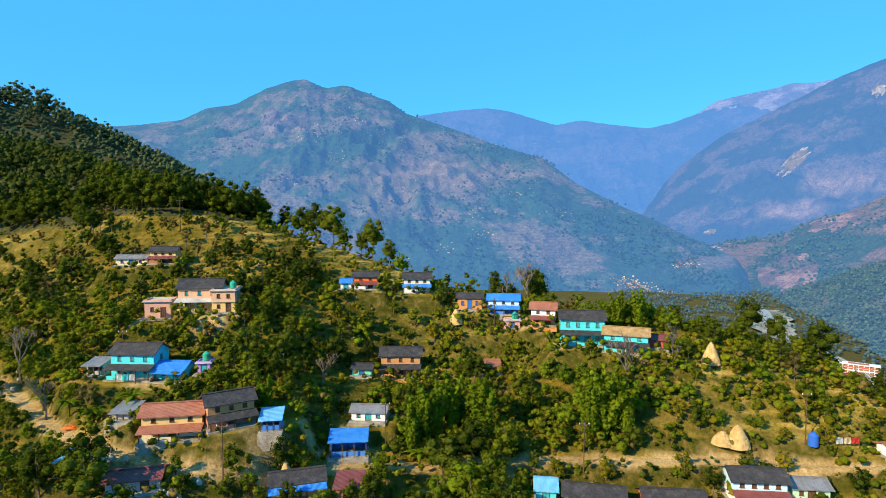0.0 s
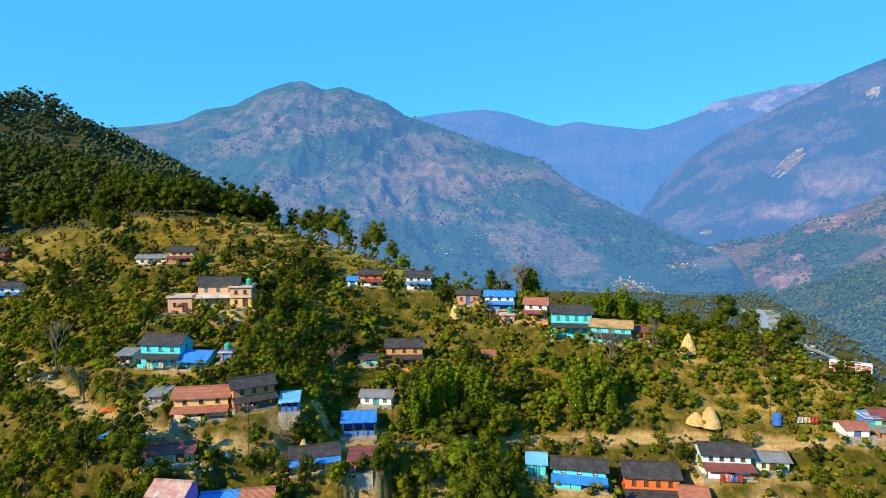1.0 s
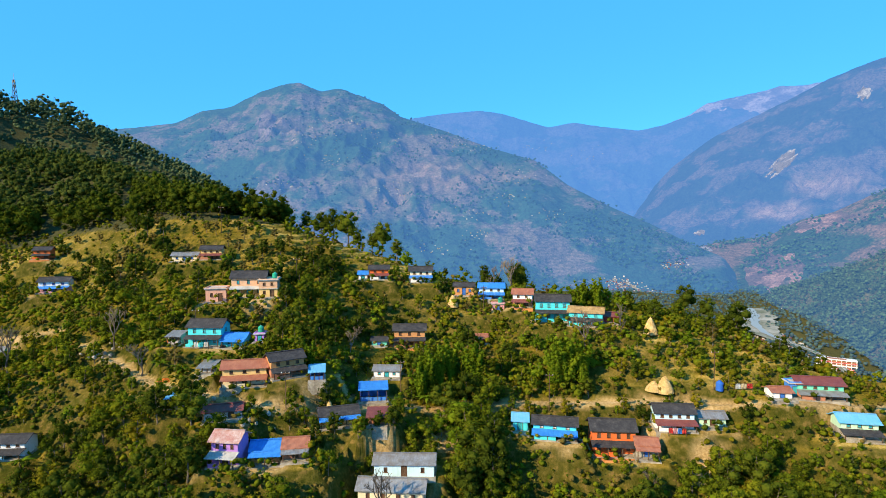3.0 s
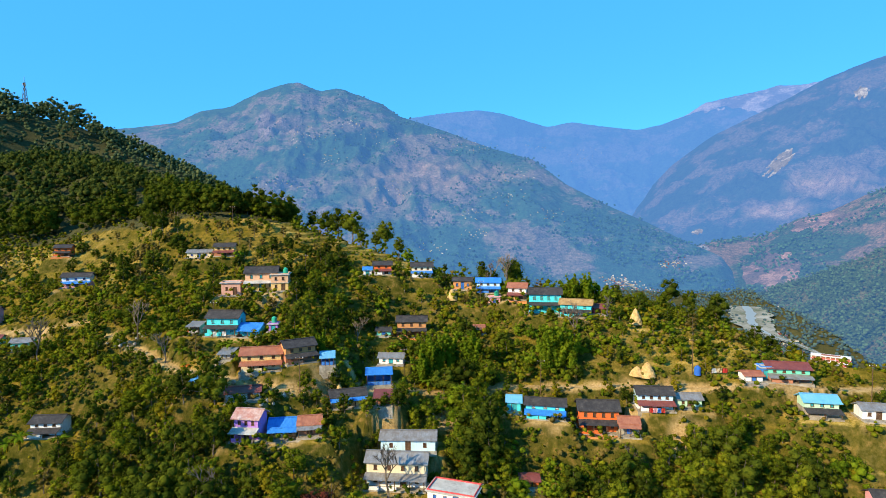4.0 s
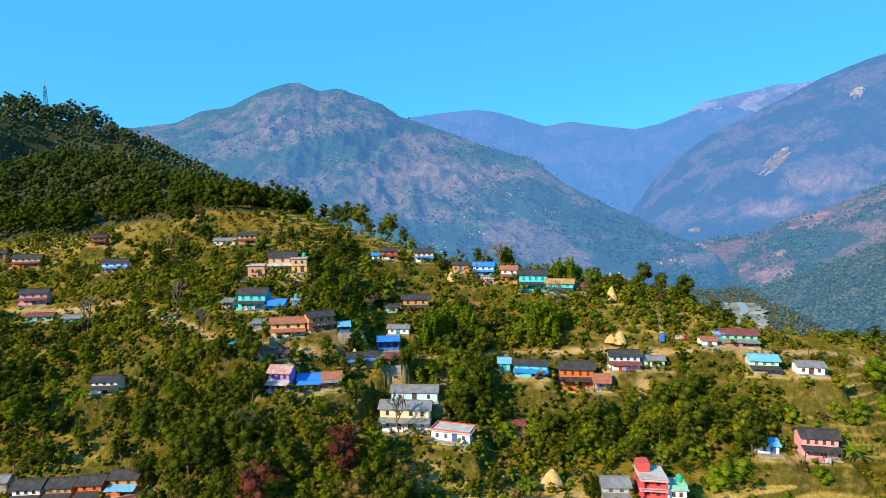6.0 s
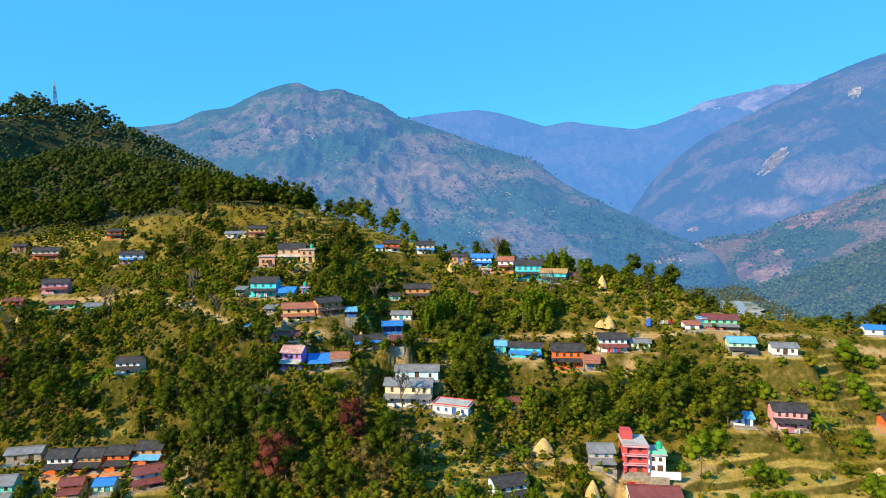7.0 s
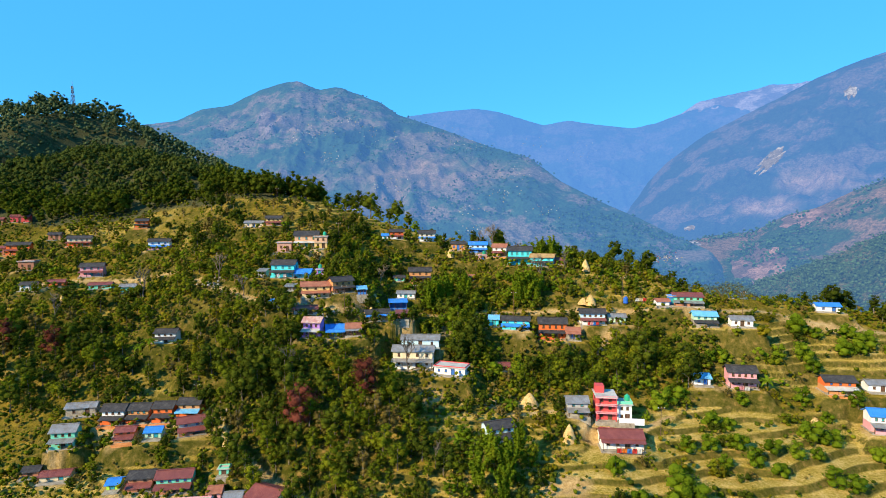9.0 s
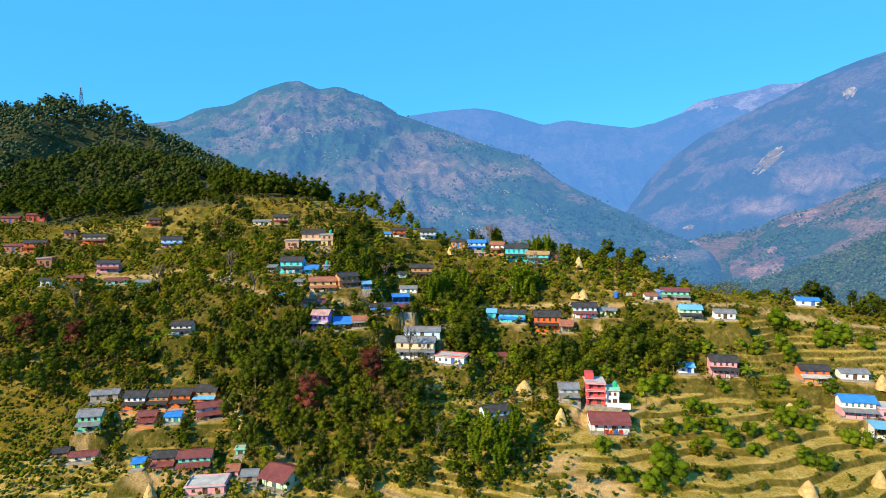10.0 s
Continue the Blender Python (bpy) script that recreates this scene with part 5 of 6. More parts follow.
SHRUB = [broadleaf(71 + i, 2.0, w, 0.0, 9, 300, 0.13, M[leaf], "low leafy shrub on the slope", "shrub", "shrub")
         for i, (w, leaf) in enumerate(((1.3, "leaf_mid"), (1.5, "leaf_dark"), (1.1, "leaf_yellow"), (1.4, "leaf_dry")))]
BAMBOO, BARE, BANANA = [bamboo(81), bamboo(82)], [bare_tree(91, 11.0), bare_tree(92, 8.0), bare_tree(93, 9.5)], [banana(95), banana(96)]
used = set()


def grow(kinds, x, y, size):
    kind = kinds[int(rng.integers(len(kinds)))]
    if kind.name not in used:
        used.add(kind.name)
        settle(kind, x, y, size)
    else:
        put(kind, x, y, size)


# single plants that stand out
for x, y, s in ((-3, 83, 1.05), (-4.6, 81.6, 0.9), (-1, 84.5, 0.95), (22, 83.5, 1.05), (25, 84.2, 1.1), (27.6, 83.6, 0.95), (6, 84, 1.0), (1.5, 86, 1.0), (8, 24, 0.85), (11, 20, 0.9), (5, 20, 0.8), (13.5, 25.5, 0.8), (9.5, 16, 0.8),
                (33, 107, 0.8), (37, 106, 0.75), (-25.5, 81, 0.6)):
    grow(BAMBOO, x, y, s)
for x, y, s in ((-59.6, 83.5, 0.85), (14.5, 124, 1.2), (18.5, 125, 1.15), (-9.6, 53.8, 0.85), (-19.5, 92, 0.95), (33, 60.5, 0.7), (30, 91.5, 0.8), (-95, 96, 0.9), (-70, 93, 0.8), (-31, 41, 0.9), (-3, 26, 0.75), (38, 93, 0.8), (-118, 88, 0.9), (-37, 50, 0.9)):
    grow(BARE, x, y, s)
for x, y, s in ((-61.5, 86, 1), (-3.4, 79.6, 1.1), (-80, 68.5, 1.2), (-83.5, 70, 1.1), (-72.5, 68.6, 1.1), (76.5, 47.6, 1.2), (-50, 80, 1), (-44.5, 80.6, 1), (-11, 94, 1), (14, 42.5, 0.9), (1.8, 29.5, 1), (-55.5, 83, 0.9), (-86, 67, 1)):
    grow(BANANA, x, y, s)
for x, y, s in ((-33, 39, 1.15), (-19, 42.5, 1.0), (-108, 72, 0.9), (-125, 76, 0.9)):
    grow(RED, x, y, s)
for x, y, s in ((-13, 137, 0.55), (-34, 152, 0.9), (-29, 150, 0.95), (-26, 147, 1.0), (-21, 146, 1.0), (-18, 144, 0.85), (-38, 156, 0.85), (-52, 160, 0.9), (-44, 158, 0.8), (12, 131, 0.7), (20, 129, 0.8), (22, 131, 0.85), (-4, 134, 0.5), (1, 134, 0.5), (58.8, 108.7, 0.75), (66.5, 100, 0.7)):
    grow(TALL, x, y, s)
for x, y, s in ((30, 109, 0.9), (34, 110, 0.8), (39, 108, 0.75), (42, 106, 0.7), (-10, 136, 0.75), (14, 127, 0.75)):
    grow(BRI, x, y, s)
for x, y in ((58.3, 37.7), (61.4, 36.8), (48.6, 28.7), (53.2, 29.1), (60.2, 29.5), (60.9, 25.2), (66.7, 29.1), (71.0, 28.1), (75.5, 28.1), (79.0, 35.0), (82.3, 34.1), (76.9, 34.8), (85.5, 39.8), (74.5, 21.5), (77.5, 20.0),
             (54.8, 25.3), (68.5, 44.4), (64.8, 23.0), (83.4, 44.9), (31.8, 21.9), (12.2, 57.0)):
    grow(ORCH, x, y, rng.uniform(0.8, 1.25))
for x, y in ((95.3, 67), (100.2, 65.5), (108.5, 66), (111, 63), (92.1, 54.9), (91.4, 58.4), (103.8, 60.3), (108, 59.8), (89.7, 29.1), (92.2, 28.4), (95.1, 43),
             (52.6, 45.8), (55.5, 46.4), (48.1, 42.4), (116.5, 59.8), (34.1, 14.1), (42.3, 17.4), (38.2, 11.9), (44, 15), (70, 58), (67, 57), (85, 57)):
    grow(ORCH, x, y, rng.uniform(0.9, 1.5))


def thicket(cx, cy, rx, ry, n, kinds, low, high, gap=1.6, front=9.0, spacing=2.6, placed=[]):
    """Scatters trees over an oval, apart from one another and clear of houses."""
    done = 0
    for _ in range(n * 14):
        if done == n:
            break
        a, r = rng.uniform(0, 2 * math.pi), math.sqrt(rng.uniform())
        x, y = cx + rx * r * math.cos(a), cy + ry * r * math.sin(a)
        if any((x - px) ** 2 + (y - py) ** 2 < spacing ** 2 for px, py in placed) or blocked(x, y, gap, front):
            continue
        placed.append((x, y))
        grow(kinds, x, y, 0.86 * rng.uniform(low, high))
        done += 1


WOOD = DARK * 2 + MID
# the wooded gully below the lane
thicket(-46, 54, 22, 15, 62, WOOD + YEL[:1], 0.8, 1.25, 1.4, 7.0, 3.0)
thicket(-27, 36, 22, 14, 66, DARK + MID * 2 + DRY[:1], 0.75, 1.15, 1.2, 4.0, 2.8)
thicket(-62, 68, 10, 9, 12, WOOD + YEL, 0.8, 1.2)
thicket(-116, 72, 28, 13, 56, DARK * 3 + MID + DRY, 0.75, 1.15, 1.4, 9.0, 3.2)
thicket(-94, 60, 22, 6, 18, DARK * 2 + MID, 0.7, 1.1)
thicket(-50, 65, 9, 6, 16, DARK * 2 + MID, 0.9, 1.25, 1.0, 1.5, 2.6)
thicket(-41, 61, 6, 4, 7, DARK + MID, 0.7, 1.0, 1.0, 1.5, 2.4)
thicket(-30, 79.5, 5, 2.5, 4, DARK + MID, 0.5, 0.7, 1.0, 2.0, 2.4)
thicket(-27, 66.5, 9, 2.5, 7, MID + DARK, 0.45, 0.7, 0.8, 1.5, 2.2)
# beside the orange house and its gully
thicket(50, 59, 13, 6, 18, MID * 2 + DARK, 0.75, 1.15, 1.2, 6.0)
thicket(36, 54, 13, 7, 20, MID + DARK + BRI, 0.7, 1.05, 1.2, 4.0)
thicket(58, 54, 8, 6, 8, MID + DARK, 0.8, 1.15)
thicket(22, 59, 9, 7, 10, MID + BRI + DARK, 0.55, 0.85)
# middle of the village
thicket(4, 74, 6, 9, 17, DARK + MID * 2 + BRI, 0.95, 1.25, 1.0, 2.0, 2.2)
thicket(6, 63, 6, 6, 10, DARK + MID, 0.9, 1.2, 1.0, 2.0, 2.4)
thicket(-10, 66, 4, 2.5, 5, MID + DARK, 0.4, 0.6, 0.6, 0.8, 1.8)
thicket(4, 93, 12, 8, 22, DARK + MID, 0.55, 0.85, 1.2, 6.0)
thicket(16, 92, 9, 6, 10, MID + BRI, 0.5, 0.75, 1.2, 6.0)
thicket(-29, 98, 10, 10, 22, DARK * 2 + MID, 0.6, 0.95)
thicket(-14, 111, 10, 5, 9, DARK + MID, 0.5, 0.75)
thicket(-33, 115, 9, 6, 9, DARK, 0.6, 0.9)
thicket(-70, 103, 14, 14, 26, DARK + MID * 2, 0.55, 0.9)
thicket(-82, 126, 9, 14, 16, DARK * 2 + DRY, 0.6, 1.0)
thicket(-88, 88, 24, 9, 26, DARK + MID + YEL[:1], 0.5, 0.85)
thicket(-128, 92, 20, 6, 16, DARK + MID, 0.55, 0.9)
thicket(-112, 132, 22, 9, 16, DARK + MID, 0.45, 0.75)
thicket(-150, 128, 24, 8, 18, DARK + MID, 0.5, 0.8)
thicket(-22, 84, 5, 5, 6, MID + BRI, 0.5, 0.75, 1.2, 5.0)
thicket(-26, 66, 5, 4, 5, MID + DARK, 0.5, 0.8, 1.0, 4.0)
thicket(-6, 70, 5, 4, 4, MID, 0.5, 0.75, 1.0, 3.0)
thicket(9, 48, 10, 8, 9, MID + DARK, 0.4, 0.6, 1.2, 8.0)
# the ridge and road crest
thicket(54, 99, 13, 5, 18, DARK + MID * 2, 0.45, 0.7)
thicket(64, 103, 5, 4, 6, TALL + DARK, 0.6, 0.8)
thicket(80, 90, 12, 4, 8, DARK + MID, 0.6, 0.9)
thicket(122, 86, 16, 6, 16, DARK * 2 + TALL, 0.7, 1.0)
thicket(134, 76, 10, 6, 9, DARK + MID, 0.7, 1.0)
thicket(46, 88, 8, 4, 5, YEL + MID, 0.35, 0.55)
thicket(46, 113, 18, 8, 24, DARK + MID * 2, 0.5, 0.72)
thicket(34, 110, 7, 4, 10, MID + BRI * 2, 0.75, 1.05, 1.0, 1.0, 2.2)
thicket(61, 101, 9, 5, 16, DARK + MID * 2, 0.6, 0.9)
thicket(17, 126, 8, 4, 7, DARK + MID, 0.7, 1.0)
thicket(-64, 160, 18, 8, 20, TALL * 2 + DARK, 0.7, 1.05, 1.0, 1.0, 2.4)
thicket(-86, 147, 9, 8, 12, TALL + DRY, 0.5, 0.8)
thicket(-64, 133, 24, 9, 24, DARK * 2 + DRY * 2, 0.4, 0.72, 1.2, 6.0, 3.4)
thicket(-120, 148, 36, 6, 16, DARK + DRY, 0.4, 0.7, 1.2, 6.0, 3.4)
thicket(-32, 124, 6, 10, 10, TALL[:1] + DRY + DARK, 0.45, 0.75)
# lower slope
thicket(6, 22, 13, 8, 18, MID + BRI + DARK, 0.5, 0.85, 1.2, 6.0)
thicket(-12, 24, 9, 8, 15, MID + DARK, 0.5, 0.8)
thicket(-72, 34, 10, 4, 5, MID + DARK, 0.35, 0.55)
thicket(-58, 38, 6, 4, 5, DARK + MID, 0.5, 0.75)
thicket(-105, 22, 20, 9, 10, DARK + MID, 0.5, 0.8)
thicket(40, 46, 12, 3, 7, MID + DARK, 0.35, 0.6)
thicket(46, 12, 30, 6, 8, MID + DARK, 0.3, 0.55)
thicket(-20, 75, 95, 52, 130, MID * 2 + DARK + BRI + YEL + DRY, 0.38, 0.8, 1.2, 5.0, 3.4)
thicket(-90, 105, 75, 38, 70, MID + DARK * 2 + YEL, 0.38, 0.75, 1.2, 5.0, 3.2)
thicket(40, 85, 40, 14, 34, MID * 2 + DARK + YEL + BRI, 0.32, 0.65, 1.2, 4.0, 3.0)
for x, y, s in ((-27, 70.5, 0.75), (-24.5, 69.8, 0.5), (-33.5, 69.6, 0.35), (-21.5, 74.2, 0.8), (-19.0, 75.5, 0.6)):
    grow(DARK + MID, x, y, s)
for x, y, s in ((-3.5, 71.5, 0.7), (-2.5, 68.5, 0.8), (-8.5, 68.8, 0.45), (-5.5, 69.5, 0.55), (-13.4, 62.2, 0.55), (-9.6, 68.3, 0.5), (-6.4, 68.4, 0.45), (-14.5, 65.6, 0.5), (-11.8, 68.0, 0.4)):
    grow(MID, x, y, s)
shrubs = 0
while shrubs < 260:
    x, y = rng.uniform(-115, 105), rng.uniform(12, 122)
    if abs(x) < 0.62 * (y + 94) and not blocked(x, y, 0.9, 3.2) and rng.uniform() < 0.5 + 0.5 * math.sin(x * 0.13 + 2 * math.sin(y * 0.11)):
        grow(SHRUB, x, y, rng.uniform(0.6, 1.3))
        shrubs += 1


# ---- undergrowth and far woods, beyond counting ----
def patches(name, label, category, places, templates, material):
    """Many plants in one mesh: places are rows of x, y, z, size, turn."""
    co, facing, tri, base = [], [], [], 0
    pick = rng.integers(len(templates), size=len(places))
    for i, (t, n, f) in enumerate(templates):
        p = places[pick == i]
        c, s = np.cos(p[:, 4])[:, None], np.sin(p[:, 4])[:, None]
        turned = lambda v: np.stack([v[None, :, 0] * c - v[None, :, 1] * s, v[None, :, 0] * s + v[None, :, 1] * c, np.repeat(v[None, :, 2], len(p), 0)], -1)
        co.append((turned(t) * p[:, None, 3:4] + p[:, None, :3]).reshape(-1, 3))
        facing.append(turned(n).reshape(-1, 3))
        tri.append((f[None] + (base + len(t) * np.arange(len(p)))[:, None, None]).reshape(-1, 3))
        base += len(t) * len(p)
    cloud = tuple(np.concatenate(v) for v in (co, facing, tri))
    return tagged(new(name, cloud_mesh(name, cloud, material)), label, category, kind="stuff")


def scatter(n, x0, x1, y0, y1, low, high, keep, clear=None):
    x, y = rng.uniform(x0, x1, n), rng.uniform(y0, y1, n)
    ok = keep(x, y)
    x, y = x[ok], y[ok]
    if clear:
        ok = np.array([not blocked(a, b, *clear) for a, b in zip(x, y)])
        x, y = x[ok], y[ok]
    return np.stack([x, y, ground(x, y) - 0.1, rng.uniform(low, high, len(x)), rng.uniform(0, 6.28, len(x))], -1)


def small(seed, count, size, h, w, start=0.0, n=5, core=0.8):
    r = np.random.default_rng(seed)
    return leaf_cloud(r, crown_clumps(r, h, w, start, n), count, size, core=core)


inview = lambda x, y: np.abs(x) < 0.8 * (y + 100)
open_field = lambda x, y: np.where(((x - 78) / 52) ** 2 + ((y - 26) / 25) ** 2 < 1, 0.12, 1.0) * np.where(((x + 70) / 75) ** 2 + ((y - 140) / 15) ** 2 < 1, 0.22, 1.0) * np.where(((x - 102) / 34) ** 2 + ((y - 58) / 14) ** 2 < 1, 0.25, 1.0) * np.where(((x + 82) / 20) ** 2 + ((y - 68) / 11) ** 2 < 1, 0.35, 1.0) * np.where(((x + 10) / 45) ** 2 + ((y - 10) / 12) ** 2 < 1, 0.4, 1.0)
for leaf, label, n, tone in (("leaf_mid", "green undergrowth on the slope", 22000, 0.0), ("leaf_dark", "dark undergrowth on the slope", 13000, 2.0), ("leaf_yellow", "yellowing weeds on the slope", 8000, 4.0), ("leaf_dry", "dry brown weeds on the slope", 4500, 5.0)):
    rows = scatter(n, -200, 150, 0, 165, 0.5, 1.75, lambda x, y: inview(x, y) & (rng.uniform(size=len(x)) < open_field(x, y) * (0.45 + 0.95 * swell(x, y, 14, tone))), (0.3, 1.5))
    patches("undergrowth", label, "undergrowth", rows, [small(100 + i, 10, 0.19, 1.3, 0.95, n=2) for i in range(4)], M[leaf])


bushy = lambda x, y: rng.uniform(size=len(x)) < 0.9 * np.exp(-((x - 34) / 30) ** 2 - ((y - 91) / 8) ** 2) + 0.6 * np.exp(-((x + 12) / 26) ** 2 - ((y - 106) / 8) ** 2) + 0.55 * np.exp(-((x + 60) / 34) ** 2 - ((y - 98) / 9) ** 2) + 0.4 * np.exp(-((x + 110) / 40) ** 2 - ((y - 112) / 12) ** 2) + 0.5 * np.exp(-((x - 30) / 34) ** 2 - ((y - 58) / 8) ** 2) + 0.7 * np.exp(-((x - 76) / 15) ** 2 - ((y - 57) / 3.5) ** 2)
for leaf, label in (("leaf_mid", "rounded green bushes on the slope"), ("leaf_bright", "bright green bushes on the slope"), ("leaf_yellow", "olive bushes on the slope")):
    rows = scatter(1500 if leaf == "leaf_mid" else 800, -150, 110, 40, 128, 0.7, 1.5, bushy, (0.7, 2.5))
    patches("bushes", label, "bushes", rows, [small(110 + i, 90, 0.17, 2.0, 1.5, 0.0, 5) for i in range(4)], M[leaf])
rows = scatter(7200, -420, -30, 136, 420, 0.5, 0.95, wooded)
pines = (rows[:, 0] < -225) | (rows[:, 1] > 252)
front = ~pines & (rows[:, 1] < np.interp(rows[:, 0], (-215, -151, -117, -77, -50), (186, 176, 174, 168, 164)))
patches("forest_edge", "taller green trees along the forest edge", "forest", rows[front], [small(125 + i, 420, 0.34, 11.5, 3.4, 0.25, 9) for i in range(5)], M["leaf_dark"])
patches("hill_forest", "dark green forest covering the hill", "forest", rows[~pines & ~front], [small(120 + i, 150, 0.50, 10.5, 3.6, 0.3, 7) for i in range(4)], M["leaf_olive"])
patches("pine_forest", "dark pine forest on the hilltop", "forest", rows[pines], [small(130 + i, 26, 0.6, 10.5, 2.9, 0.4, 3, core=1.0) for i in range(3)], M["leaf_pine"])
rows = scatter(110, -330, -190, 270, 350, 0.7, 1.25, lambda x, y: ((x + 250) / 80) ** 2 + ((y - 312) / 32) ** 2 < 1)
patches("hilltop_trees", "taller trees standing out on the hilltop", "woodland", rows, [small(135 + i, 260, 0.36, 13.0, 3.0, 0.4, 8) for i in range(4)], M["leaf_pine"])
rows = scatter(900, -60, 200, 95, 260, 0.4, 0.72, lambda x, y: (y > 128 - 0.42 * np.maximum(x - 20, 0)) & (y > 100) & (rng.uniform(size=len(x)) < 0.8), (2.0, 2.0))
patches("back_woods", "trees behind the ridge crest", "woodland", rows, [small(140 + i, 120, 0.40, 8.0, 2.7, 0.2, 5) for i in range(4)], M["leaf_mid"])


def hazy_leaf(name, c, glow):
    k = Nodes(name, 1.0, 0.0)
    # distance haze put into the foliage as a blue glow; glow: its strength
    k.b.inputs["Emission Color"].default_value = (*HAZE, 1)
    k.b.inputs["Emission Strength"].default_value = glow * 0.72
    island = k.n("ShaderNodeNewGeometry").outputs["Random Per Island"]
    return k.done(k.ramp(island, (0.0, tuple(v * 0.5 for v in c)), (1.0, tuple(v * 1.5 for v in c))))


def valley_floor(x, y):
    d = np.full_like(x, 1e9)
    for (ax, ay), (bx, by) in zip(RIVER[3:], RIVER[4:]):
        t = np.clip(((x - ax) * (bx - ax) + (y - ay) * (by - ay)) / ((bx - ax) ** 2 + (by - ay) ** 2), 0, 1)
        d = np.minimum(d, np.hypot(x - ax - t * (bx - ax), y - ay - t * (by - ay)))
    return (d > np.where(y < 880, 5, 20 + 12 * swell(x, y, 45, 5))) & (x > 0.3 * y) & (x < 1.05 * y) & (swell(x, y, 60, 2) > -0.5)


RIVER = [(905, 1650), (830, 1480), (770, 1360), (700, 1240), (665, 1150), (600, 1040), (572, 930), (580, 830), (556, 740), (522, 660), (500, 560), (520, 420), (600, 250)]
rows = scatter(14000, 120, 1000, 180, 1650, 0.5, 1.1, valley_floor)
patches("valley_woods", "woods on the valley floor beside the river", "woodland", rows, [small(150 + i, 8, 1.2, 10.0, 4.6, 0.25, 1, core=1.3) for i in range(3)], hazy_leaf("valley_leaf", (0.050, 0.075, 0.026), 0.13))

# ---- river, far town and slips ----
def far_place(bearing, rise):
    """The nearest place of the mountains or the valley floor in that direction from over the village."""
    best = None
    for x, y, z in FAR:
        r = np.hypot(x, y)
        d = np.abs(np.degrees(np.arctan2(x, y)) - bearing) + np.abs(np.degrees(np.arctan2(z - 60, r)) - rise)
        k = d < 0.3
        if k.any():
            i = np.argmin(np.where(k, r + 400 * d, 1e9))
            p = (x.flat[i], y.flat[i], z.flat[i])
            if best is None or math.hypot(p[0], p[1]) < math.hypot(best[0], best[1]):
                best = p
    if best is None and rise < -3:
        r = (60 - FLOOR) / math.tan(radians(-rise))
        best = (r * math.sin(radians(bearing)), r * math.cos(radians(bearing)), FLOOR + 2)
    return best


def ribbon(name, label, pts, half, z, material, category, wobble=0.0):
    p = along(pts, 12)
    t = np.gradient(p, axis=0)
    t /= np.linalg.norm(t, axis=1)[:, None]
    n = np.stack([-t[:, 1], t[:, 0]], 1)
    w = half * (1 + wobble * np.sin(np.arange(len(p)) * 0.11) + wobble * 0.6 * np.sin(np.arange(len(p)) * 0.27))
    w = w * np.clip(0.2 + (p[:, 1] - 880) / 200, 0.2, 1.0)
    cols = np.array([-1, -0.5, 0, 0.5, 1])
    ragged = 1 + wobble * 1.6 * swell(p[:, :1] + 300 * cols, p[:, 1:], 22, 3) * np.abs(cols)
    x = p[:, :1] + n[:, :1] * w[:, None] * cols * ragged
    y = p[:, 1:] + n[:, 1:] * w[:, None] * cols * ragged
    return tagged(new(name, grid_mesh(name, x, y, np.full_like(x, z), material)), label, category, kind="structure")


k = Nodes("river_water", 0.3, 0.5)
ribbon("river_bank", "pale gravel banks of the river", RIVER[3:], 34, FLOOR + 6.5, M["sand"], "river bank", 0.15)
ribbon("river", "grey-green river in the valley", RIVER[3:], 7, FLOOR + 7.2, k.done((0.32, 0.36, 0.34)), "river", 0.3)


def block_town(name, label, spots, n, size, spread_by, mats):
    """Distant houses, too small to tell apart: gabled blocks in one mesh for each colour."""
    r = random.Random(5)
    for j, (mat, tone) in enumerate(mats):
        bm = bmesh.new()
        for bearing, rise in spots:
            for _ in range(n):
                b, e = bearing + r.gauss(0, spread_by), rise + r.gauss(0, spread_by * 0.35)
                p = far_place(b, e)
                if p is None:
                    continue
                w, d, h = size * r.uniform(0.6, 1.5), size * r.uniform(0.6, 1.1), size * r.uniform(0.3, 0.6)
                m = Matrix.Translation(p) @ pose(0, 0, 0, 0, 0, r.uniform(-40, 40))
                q = prism(bmesh.new(), [(-d / 2, -1.5), (d / 2, -1.5), (d / 2, h), (0, h * 1.4), (-d / 2, h)], -w / 2, w / 2)
                bmesh.ops.transform(q, matrix=m @ pose(0, 0, 0, 0, 0, 90), verts=q.verts)
                me = bpy.data.meshes.new("tmp")
                q.to_mesh(me)
                q.free()
                bm.from_mesh(me)
                bpy.data.meshes.remove(me)
        bmesh.ops.recalc_face_normals(bm, faces=bm.faces)
        me = bpy.data.meshes.new(name)
        bm.to_mesh(me)
        bm.free()
        me.materials.append(mat)
        tagged(new(name, me), label.replace("houses", tone + " houses"), "far houses", kind="stuff")


block_town("far_hamlet", "far tiny houses scattered on the mountain", [(-13.2, 7.8), (-12.4, 7.8), (-5.3, 7.7), (0.9, 7.9), (2.6, 6.9), (4.3, 6.9), (-9.7, 9.5), (-8.0, 9.0), (4.3, 0.2), (11.2, 0.1), (6.8, 1.9), (8.7, 3.9), (-4.7, 2.8), (-10.3, 5.8), (-15.6, 3.2), (4.3, -2.0), (-0.2, -3.4), (14.7, 5.9), (9.8, 6.8)],
           10, 2.9, 1.1, [(M["stone"], "grey"), (M["concrete"], "pale")])
